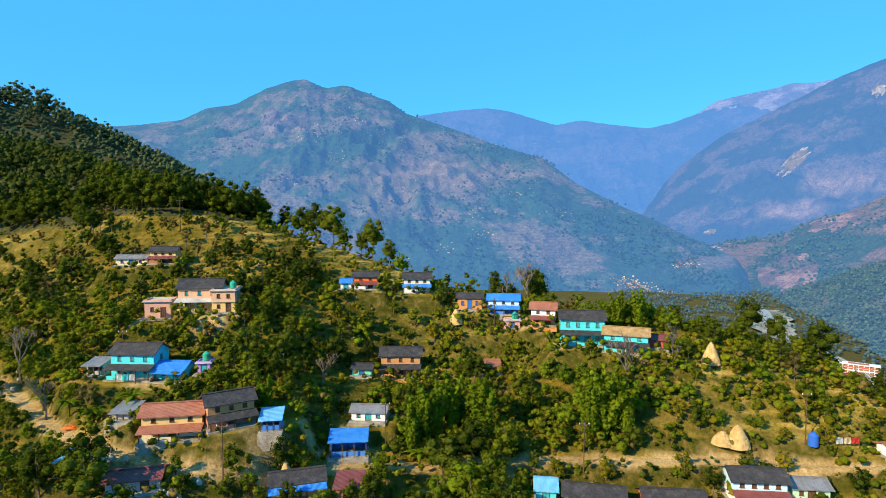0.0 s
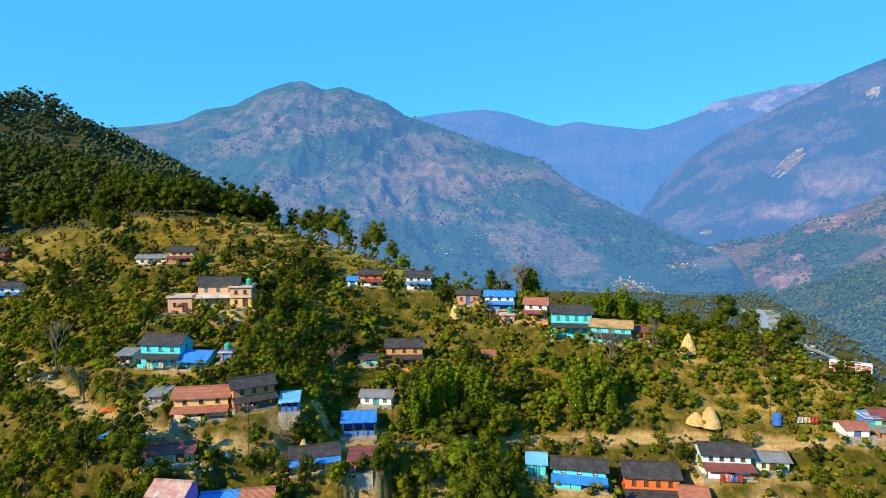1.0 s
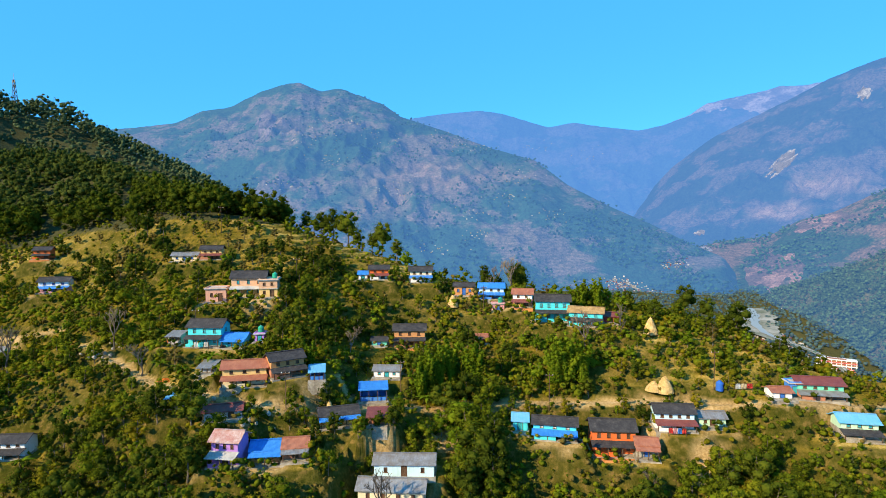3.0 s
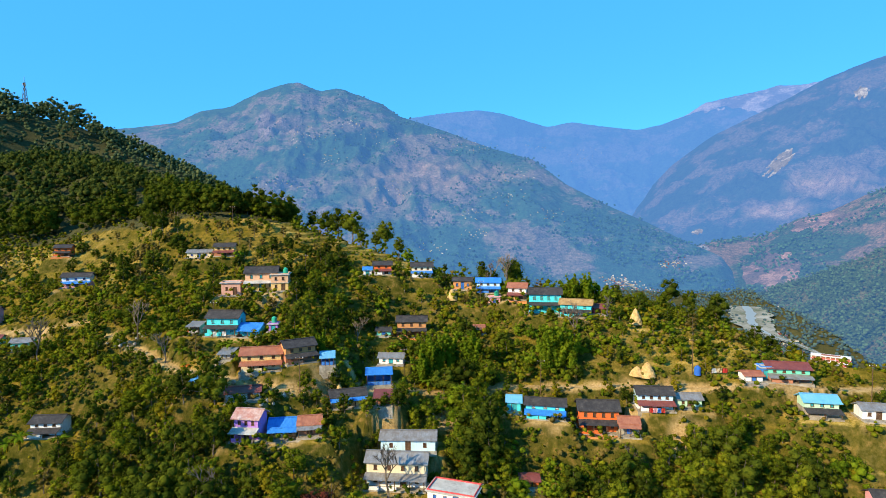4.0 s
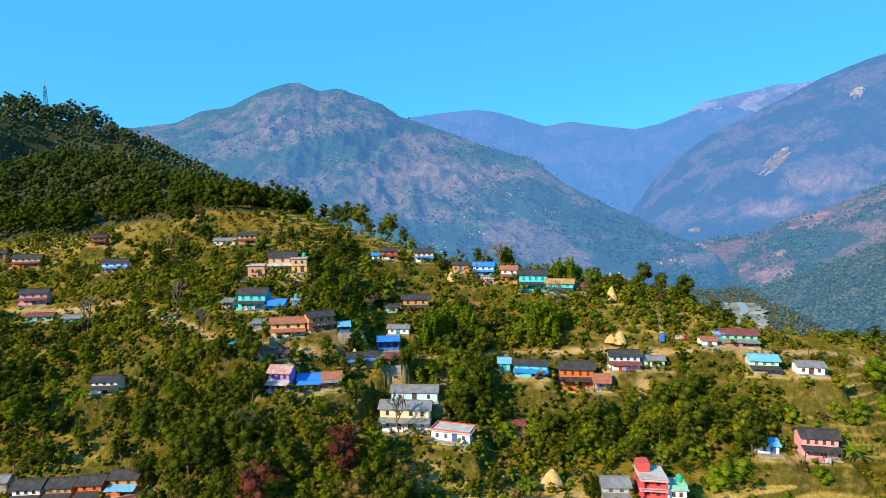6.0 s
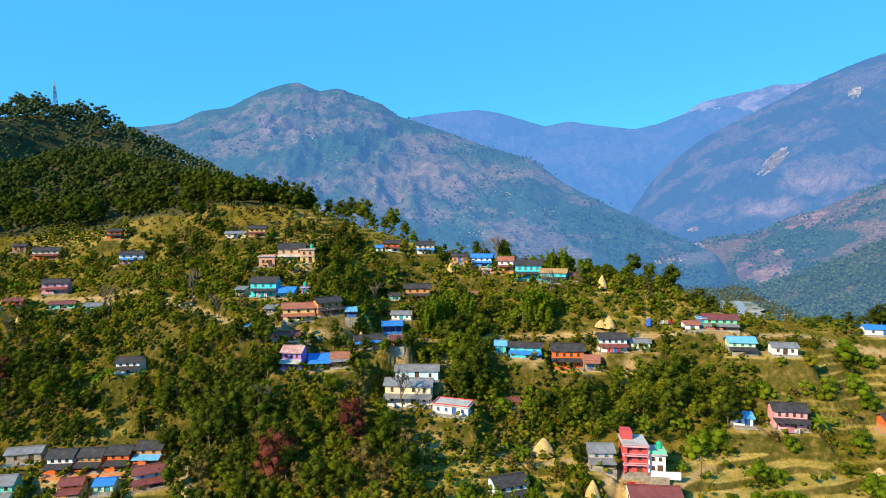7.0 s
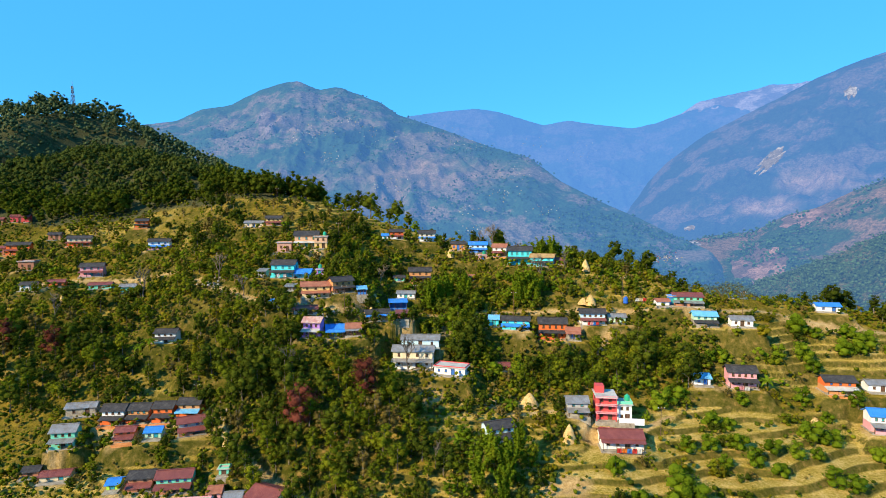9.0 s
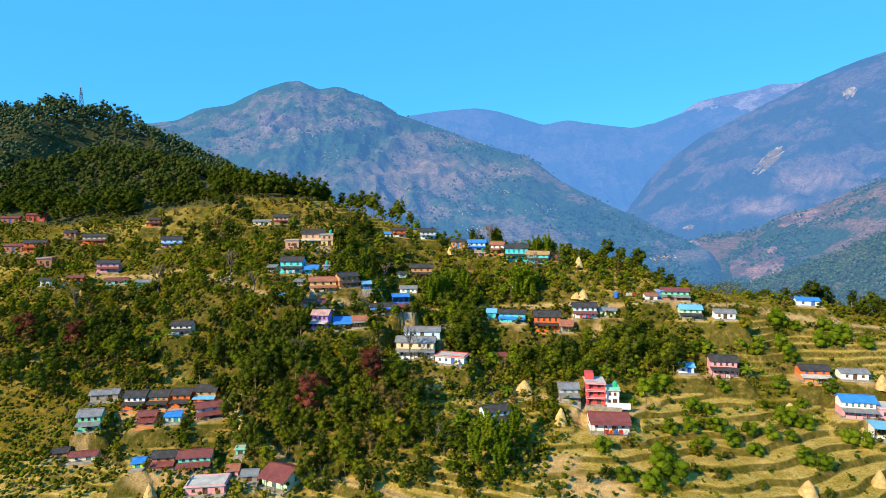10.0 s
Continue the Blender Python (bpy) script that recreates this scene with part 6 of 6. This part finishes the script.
block_town("valley_town", "crowded small houses of the valley town", [(18.0, -6.5), (19.0, -7.0), (20.1, -7.5), (20.8, -7.7), (23.2, -4.6), (30.4, -8.3), (31.2, -10.8), (32.4, -11.2), (33.4, -11.8)],
           15, 3.4, 0.75, [(M["concrete"], "pale"), (M["stone"], "brown"), (M["tin_grey"], "grey"), (M["tin_maroon"], "red-roofed")])


def slip(label, bearing, rise, wide, high, tilt, material, seed):
    """A ragged bare scar lying on a mountainside."""
    for x, y, z in FAR[::-1]:
        r = np.hypot(x, y)
        a, e = np.degrees(np.arctan2(x, y)) - bearing, np.degrees(np.arctan2(z - 60, r)) - rise
        u, v = (a * math.cos(tilt) + e * math.sin(tilt)) / wide, (-a * math.sin(tilt) + e * math.cos(tilt)) / high
        near = u * u + v * v < 2.2
        if near[:-8].sum() < 6 or (u * u + v * v)[:-8].min() > 0.03:
            continue
        rows, cols = np.nonzero(near[:-9, :-1])
        f = 1 - 5.0 / r
        X, Y, Z = x * f, y * f, 60 + (z - 60) * f
        n = 3
        i, j = (q.ravel()[None, :] / n for q in np.meshgrid(np.arange(n), np.arange(n)))

        def between(A, di, dj):
            p, q = i + di / n, j + dj / n
            at = lambda m, o: A[rows + m, cols + o][:, None]
            return (at(0, 0) * (1 - p) * (1 - q) + at(1, 0) * p * (1 - q) + at(0, 1) * (1 - p) * q + at(1, 1) * p * q).ravel()

        um, vm = between(u, 0.5, 0.5), between(v, 0.5, 0.5)
        streak = np.sin(um * 9 + 0.8 * np.sin(vm * 5 + seed)) * (0.12 - 0.42 * np.minimum(vm, 0))
        inside = um * um + vm * vm + streak + 0.28 * swell(um * 10, vm * 10, 3.0, seed) < 0.8
        co = np.stack([np.stack([between(A, di, dj)[inside] for A in (X, Y, Z)], -1) for di, dj in ((0, 0), (0, 1), (1, 1), (1, 0))], 1).reshape(-1, 3)
        tagged(new("landslide", raw_mesh("landslide", co, 4, material, True)), label, "landslide", kind="structure")
        return


# bare ground colours, with the haze of their distance added as emission
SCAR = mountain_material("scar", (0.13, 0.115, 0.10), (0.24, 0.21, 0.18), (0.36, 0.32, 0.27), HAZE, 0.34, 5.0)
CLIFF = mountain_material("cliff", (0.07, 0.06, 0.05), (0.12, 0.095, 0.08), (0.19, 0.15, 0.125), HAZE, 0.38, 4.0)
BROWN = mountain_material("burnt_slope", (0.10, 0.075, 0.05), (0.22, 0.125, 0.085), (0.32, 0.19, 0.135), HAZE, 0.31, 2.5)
slip("pale landslide scar on the mountainside", 31.5, 4.5, 0.55, 1.5, -0.75, SCAR, 1)
slip("small pale scar on the mountain foot", 26.5, -0.4, 0.3, 0.55, -0.5, SCAR, 2)
slip("white quarry spot above the valley", 25.1, -1.6, 0.55, 0.25, 0.2, SCAR, 3)
slip("pale track in the valley head", 25.6, -3.0, 0.8, 0.18, -0.4, SCAR, 4)
slip("bare cliff below the summit", -16.6, 8.9, 0.9, 1.3, -0.4, CLIFF, 5)
slip("bare rock near the crest", 37.0, 9.7, 0.5, 0.5, 0.0, SCAR, 6)
slip("reddish brown bare slope above the river", 31.3, -4.9, 2.6, 1.6, 0.25, BROWN, 7)
slip("brown bare slope of the spur", 34.6, -0.6, 2.2, 0.7, 0.3, BROWN, 8)


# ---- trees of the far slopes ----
# each wood's leaves carry the haze of their distance as emission
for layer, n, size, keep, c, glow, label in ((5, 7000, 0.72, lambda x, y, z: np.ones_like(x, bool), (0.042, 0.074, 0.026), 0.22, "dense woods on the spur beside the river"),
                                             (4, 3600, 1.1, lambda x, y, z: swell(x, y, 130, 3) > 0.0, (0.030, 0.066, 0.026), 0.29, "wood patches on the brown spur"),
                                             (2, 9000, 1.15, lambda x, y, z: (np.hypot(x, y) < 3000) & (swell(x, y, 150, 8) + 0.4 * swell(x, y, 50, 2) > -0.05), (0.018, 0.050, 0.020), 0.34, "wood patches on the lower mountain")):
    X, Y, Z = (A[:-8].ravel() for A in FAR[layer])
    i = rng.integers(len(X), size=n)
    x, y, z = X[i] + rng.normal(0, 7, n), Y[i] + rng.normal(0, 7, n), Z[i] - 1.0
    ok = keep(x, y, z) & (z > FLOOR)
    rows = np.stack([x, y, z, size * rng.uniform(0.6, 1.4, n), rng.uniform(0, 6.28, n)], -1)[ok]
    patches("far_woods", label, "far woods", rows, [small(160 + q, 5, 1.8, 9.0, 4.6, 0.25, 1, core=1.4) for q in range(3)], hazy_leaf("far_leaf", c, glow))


def far_block(x, y, w, d, floors, yaw):
    """The large unfinished concrete building on the valley floor."""
    root = new("apartment_building")
    tagged(root, "large red and white unfinished concrete building in the valley", "building")
    for f in range(floors):
        z = f * 4.0
        part("slab", boxes((0, 0, z + 3.8, w + 1.5, d + 1.5, 0.4)), M["white"], root)
        part("wall", boxes((0, 1.0, z + 1.8, w - 1.0, d - 3.0, 3.6)), M["brick"], root)
        part("parapet", boxes((0, -d / 2 - 0.5, z + 4.5, w + 1.5, 0.3, 1.0)), M["white"] if f % 2 else M["red"], root)
        for i in range(9):
            part("column", boxes(((i / 8 - 0.5) * w, -d / 2, z + 1.8, 0.9, 0.9, 3.6)), M["white"], root)
    part("roof", boxes((0, 0, floors * 4 + 0.1, w * 0.5, d * 0.6, 0.5)), M["tin_rust"], root)
    root.matrix_world = pose(x, y, ground_at(x, y) + 0.0, 0, 0, yaw)


far_block(556, 752, 46, 16, 4, -34)


# ---- haystacks, pylon and clutter ----
def haystack(x, y, h, w, label="golden straw haystack on the field"):
    r = random.Random(int(x * 31 + y * 17))
    bm = bmesh.new()
    rings, sides = 9, 18
    prev = None
    for j in range(rings):
        f = j / (rings - 1)
        rad = w / 2 * (1 - f) ** 0.72 * (1.0 + 0.08 * math.sin(math.pi * f)) + 0.05
        now = [bm.verts.new(((rad + r.uniform(-0.05, 0.05)) * math.cos(2 * math.pi * k / sides), (rad + r.uniform(-0.05, 0.05)) * math.sin(2 * math.pi * k / sides), -0.4 + (h + 0.4) * f + r.uniform(-0.05, 0.05))) for k in range(sides)]
        if prev:
            for k in range(sides):
                bm.faces.new((prev[k], prev[(k + 1) % sides], now[(k + 1) % sides], now[k]))
        prev = now
    bm.faces.new(prev)
    root = new("haystack")
    tagged(root, label, "haystack", "haystacks")
    part("mound", bm, M["straw"], root)
    part("pole", boxes((0, 0, h, 0.08, 0.08, 0.5)), M["wood"], root)
    rnd = np.random.default_rng(int(abs(x) * 10))
    rows = [(0.42 * w * (1 - f) * math.cos(i * 2.4), 0.42 * w * (1 - f) * math.sin(i * 2.4), h * f * 0.95, 0.25) for i, f in enumerate(np.linspace(0.02, 0.9, 40))]
    fr = new("loose_straw", cloud_mesh("loose_straw", leaf_cloud(rnd, rows, 320, 0.13, 0.8, 0.6, lump=False), M["straw"]))
    fr.parent = root
    root.location = (x, y, ground_at(x, y))


for x, y, h, w in ((44.9, 94.3, 3.3, 3.0), (43, 81.4, 2.7, 3.6), (41, 81.8, 1.5, 3.2), (108.2, 43.6, 3.4, 3.0), (93, 29.6, 3.2, 3.6), (82.4, 39.2, 1.5, 2.6), (87.3, 17.3, 3.2, 3.0), (69.2, 12.3, 2.8, 3.6), (18.8, 43.9, 2.7, 4.4),
                   (25.1, 31.6, 3.6, 3.2), (2.6, 113.6, 2.6, 3.0), (8.8, 122, 2.8, 2.6), (-20.7, 73.2, 2.8, 2.2), (-49.8, 40.3, 2.6, 3.8), (-63.4, 23.2, 3.2, 3.0), (-121, 96.5, 2.2, 2.0)):
    haystack(x, y, h, w)


def lattice_tower(x, y, h):
    root = new("pylon")
    tagged(root, "steel lattice telecom tower on the hilltop", "pylon")
    for a, b in ((-1, -1), (1, -1), (1, 1), (-1, 1)):
        bm = bmesh.new()
        limb(bm, (a * 1.6, b * 1.6, -3), (a * 0.35, b * 0.35, h), 0.13, 0.09, 4)
        part("leg", bm, M["wood"], root)
    for i in range(7):
        f, g = i / 7, (i + 1) / 7
        ra, rb = 1.6 - 1.25 * f, 1.6 - 1.25 * g
        bm = bmesh.new()
        for (a, b), (c, d) in (((-1, -1), (1, -1)), ((1, -1), (1, 1)), ((1, 1), (-1, 1)), ((-1, 1), (-1, -1))):
            limb(bm, (a * ra, b * ra, h * f), (c * rb, d * rb, h * g), 0.07, 0.07, 3)
            limb(bm, (c * ra, d * ra, h * f), (a * rb, b * rb, h * g), 0.07, 0.07, 3)
        part("brace", bm, M["wood"], root)
    part("antenna", boxes((0, 0, h + 1.6, 0.18, 0.18, 3.4), (0.6, -0.3, h - 1.5, 0.4, 0.3, 1.8), (-0.6, -0.3, h - 1.5, 0.4, 0.3, 1.8)), M["stone"], root)
    root.location = (x, y, ground_at(x, y))


lattice_tower(-250, 316, 20)


def utility_pole(x, y, h=8.0):
    root = new("utility_pole")
    tagged(root, "grey utility pole with a crossarm", "utility pole", "utility poles")
    bm = bmesh.new()
    limb(bm, (0, 0, -0.6), (0, 0, h), 0.09, 0.06, 6)
    part("pole", bm, M["wood"], root)
    part("crossarm", boxes((0, 0, h - 0.5, 1.5, 0.1, 0.1)), M["wood"], root)
    for q in (-0.65, 0, 0.65):
        part("insulator", boxes((q, 0, h - 0.36, 0.09, 0.09, 0.18)), M["wood_white"], root)
    root.location = (x, y, ground_at(x, y))
    return root


for x, y, h in ((-27.5, 69.4, 8), (-52, 91.5, 7.5), (-8.5, 82.5, 7.5), (20, 79, 7.5), (52, 80, 7.5), (82, 69.5, 7.5), (-36, 113, 8), (-64, 139, 8), (10, 110, 7), (45, 33, 7), (-62, 55, 7)):
    utility_pole(x, y, h)


def cloth_line(x, y, w, yaw, colours):
    root = new("washing_line")
    tagged(root, "washing line hung with coloured clothes", "washing line", "washing lines")
    for q in (-1, 1):
        part("post", boxes((q * w / 2, 0, 0.6, 0.07, 0.07, 1.8)), M["wood"], root)
    part("line", boxes((0, 0, 1.45, w, 0.02, 0.02)), M["wood"], root)
    for i, c in enumerate(colours):
        u = (i + 0.5) / len(colours) * w - w / 2
        bm = bmesh.new()
        n = 5
        rows = [[bm.verts.new((u + (a / n - 0.5) * w / len(colours) * 0.85, 0.06 * math.sin(a * 1.7 + b), 1.45 - b * 0.32)) for a in range(n + 1)] for b in range(4)]
        for b in range(3):
            for a in range(n):
                bm.faces.new((rows[b][a], rows[b][a + 1], rows[b + 1][a + 1], rows[b + 1][a]))
        bmesh.ops.solidify(bm, geom=bm.faces[:], thickness=0.02)
        part("cloth", bm, M[c], root)
    root.matrix_world = pose(x, y, ground_at(x, y), 0, 0, yaw)


cloth_line(40.6, 69.4, 3.0, -6, ("plastic_red", "pink", "blue", "plastic_red"))
cloth_line(36, 26.2, 5.0, -6, ("plastic_red", "cloth_orange", "blue", "plastic_red", "white"))
cloth_line(57, 78.5, 3.4, 0, ("white", "cream", "plastic_red"))
cloth_line(33.5, 33.8, 3.0, -8, ("plastic_red", "pink"))
cloth_line(-49, 86.6, 3.0, 0, ("white", "turquoise", "white"))
cloth_line(70, 46, 2.4, -12, ("pink", "white"))


def water_drum(x, y, h, mat, label):
    bm = bmesh.new()
    bmesh.ops.create_cone(bm, cap_ends=True, segments=16, radius1=h * 0.36, radius2=h * 0.36, depth=h * 0.8, matrix=Matrix.Translation((0, 0, h * 0.4)))
    bmesh.ops.create_cone(bm, cap_ends=True, segments=16, radius1=h * 0.36, radius2=h * 0.14, depth=h * 0.2, matrix=Matrix.Translation((0, 0, h * 0.9)))
    root = new("water_tank")
    tagged(root, label, "water tank")
    part("barrel", bm, mat, root)
    part("lid", boxes((0, 0, h * 1.02, h * 0.2, h * 0.2, h * 0.06)), mat, root)
    root.location = (x, y, ground_at(x, y) - 0.05)


water_drum(52.9, 79.6, 1.9, M["tank_blue"], "blue plastic water tank beside the road")
water_drum(35, 60, 1.0, M["lime"], "lime green plastic drum in the yard")


def tarp(x, y, w, d, mat, label):
    bm = bmesh.new()
    n = 7
    r = random.Random(int(x * 7))
    v = [[bm.verts.new(((a / n - 0.5) * w, (b / n - 0.5) * d, 0.5 * math.sin(math.pi * a / n) * math.sin(math.pi * b / n) + r.uniform(0, 0.12))) for a in range(n + 1)] for b in range(n + 1)]
    for b in range(n):
        for a in range(n):
            bm.faces.new((v[b][a], v[b][a + 1], v[b + 1][a + 1], v[b + 1][a]))
    bmesh.ops.solidify(bm, geom=bm.faces[:], thickness=0.03)
    me = bpy.data.meshes.new("tarpaulin")
    bm.to_mesh(me)
    bm.free()
    me.materials.append(mat)
    ob = tagged(new("tarpaulin", me), label, "tarpaulin")
    ob.location = (x, y, ground_at(x, y) + 0.08)


tarp(-58.5, 92, 2.2, 1.6, M["cloth_orange"], "orange tarpaulin spread over a heap")
tarp(-53.5, 80.5, 2.6, 1.6, M["cloth_orange"], "orange tarpaulin beside the lane")
tarp(85.8, 60.2, 1.2, 1.0, M["plastic_red"], "red cloth spread on a field terrace")


def stone_heap(x, y, w, n, label="heap of pale rubble stones beside the lane"):
    """Loose stones, each its own lump, in one heap."""
    root = new("stone_heap")
    tagged(root, label, "stones", "stone heaps")
    r = random.Random(int(x * 13 + y))
    for _ in range(n):
        bm = bmesh.new()
        s = r.uniform(0.18, 0.5)
        bmesh.ops.create_icosphere(bm, subdivisions=1, radius=s)
        for q in bm.verts:
            q.co *= r.uniform(0.7, 1.15)
        px, py = r.gauss(0, w / 3), r.gauss(0, w / 4)
        bmesh.ops.translate(bm, vec=(px, py, max(0, ground_at(x + px, y + py) - ground_at(x, y)) + s * 0.4 + 0.3 * max(0, 1 - math.hypot(px, py) / w * 2)), verts=bm.verts)
        part("stone", bm, M["concrete"] if r.random() < 0.3 else M["stone"], root)
    root.location = (x, y, ground_at(x, y))


for x, y, w, n in ((-45, 71.5, 5, 26), (-30.5, 66.2, 6, 24), (-72, 92, 6, 24), (-55, 47.5, 4, 18), (-76, 45.5, 4, 14)):
    stone_heap(x, y, w, n)


def firewood_stack(x, y, w, yaw):
    """Split logs stacked in courses against a yard wall."""
    root = new("firewood_stack")
    tagged(root, "stack of split brown firewood beside a house", "firewood", "firewood stacks")
    r = random.Random(int(x * 5 + y))
    bm = bmesh.new()
    limb(bm, (0, -0.35, 0), (0, 0.35, 0), 0.10, 0.09, 6)
    first = part("log", bm, M["bark"], root)
    for i in range(3):
        for j in range(int(w / 0.22)):
            ob = first if i == j == 0 else new("log", first.data)
            ob.parent = root
            ob.matrix_basis = pose((j - w / 0.44) * 0.22 + 0.11 * (i % 2), r.uniform(-0.05, 0.05), 0.1 + i * 0.18, r.uniform(-4, 4), r.uniform(0, 360), r.uniform(-4, 4))
    root.matrix_world = pose(x, y, ground_at(x, y), 0, 0, yaw)


for i, spec in enumerate(SPECS):
    if spec["kind"] == "two" and i % 4 == 1:
        a = spec["a"]
        u, v = spec["w"] / 2 + 0.9, -spec["d"] / 2 - 1.0
        firewood_stack(spec["x"] + u * math.cos(a) - v * math.sin(a), spec["y"] + u * math.sin(a) + v * math.cos(a), 1.3, math.degrees(a))
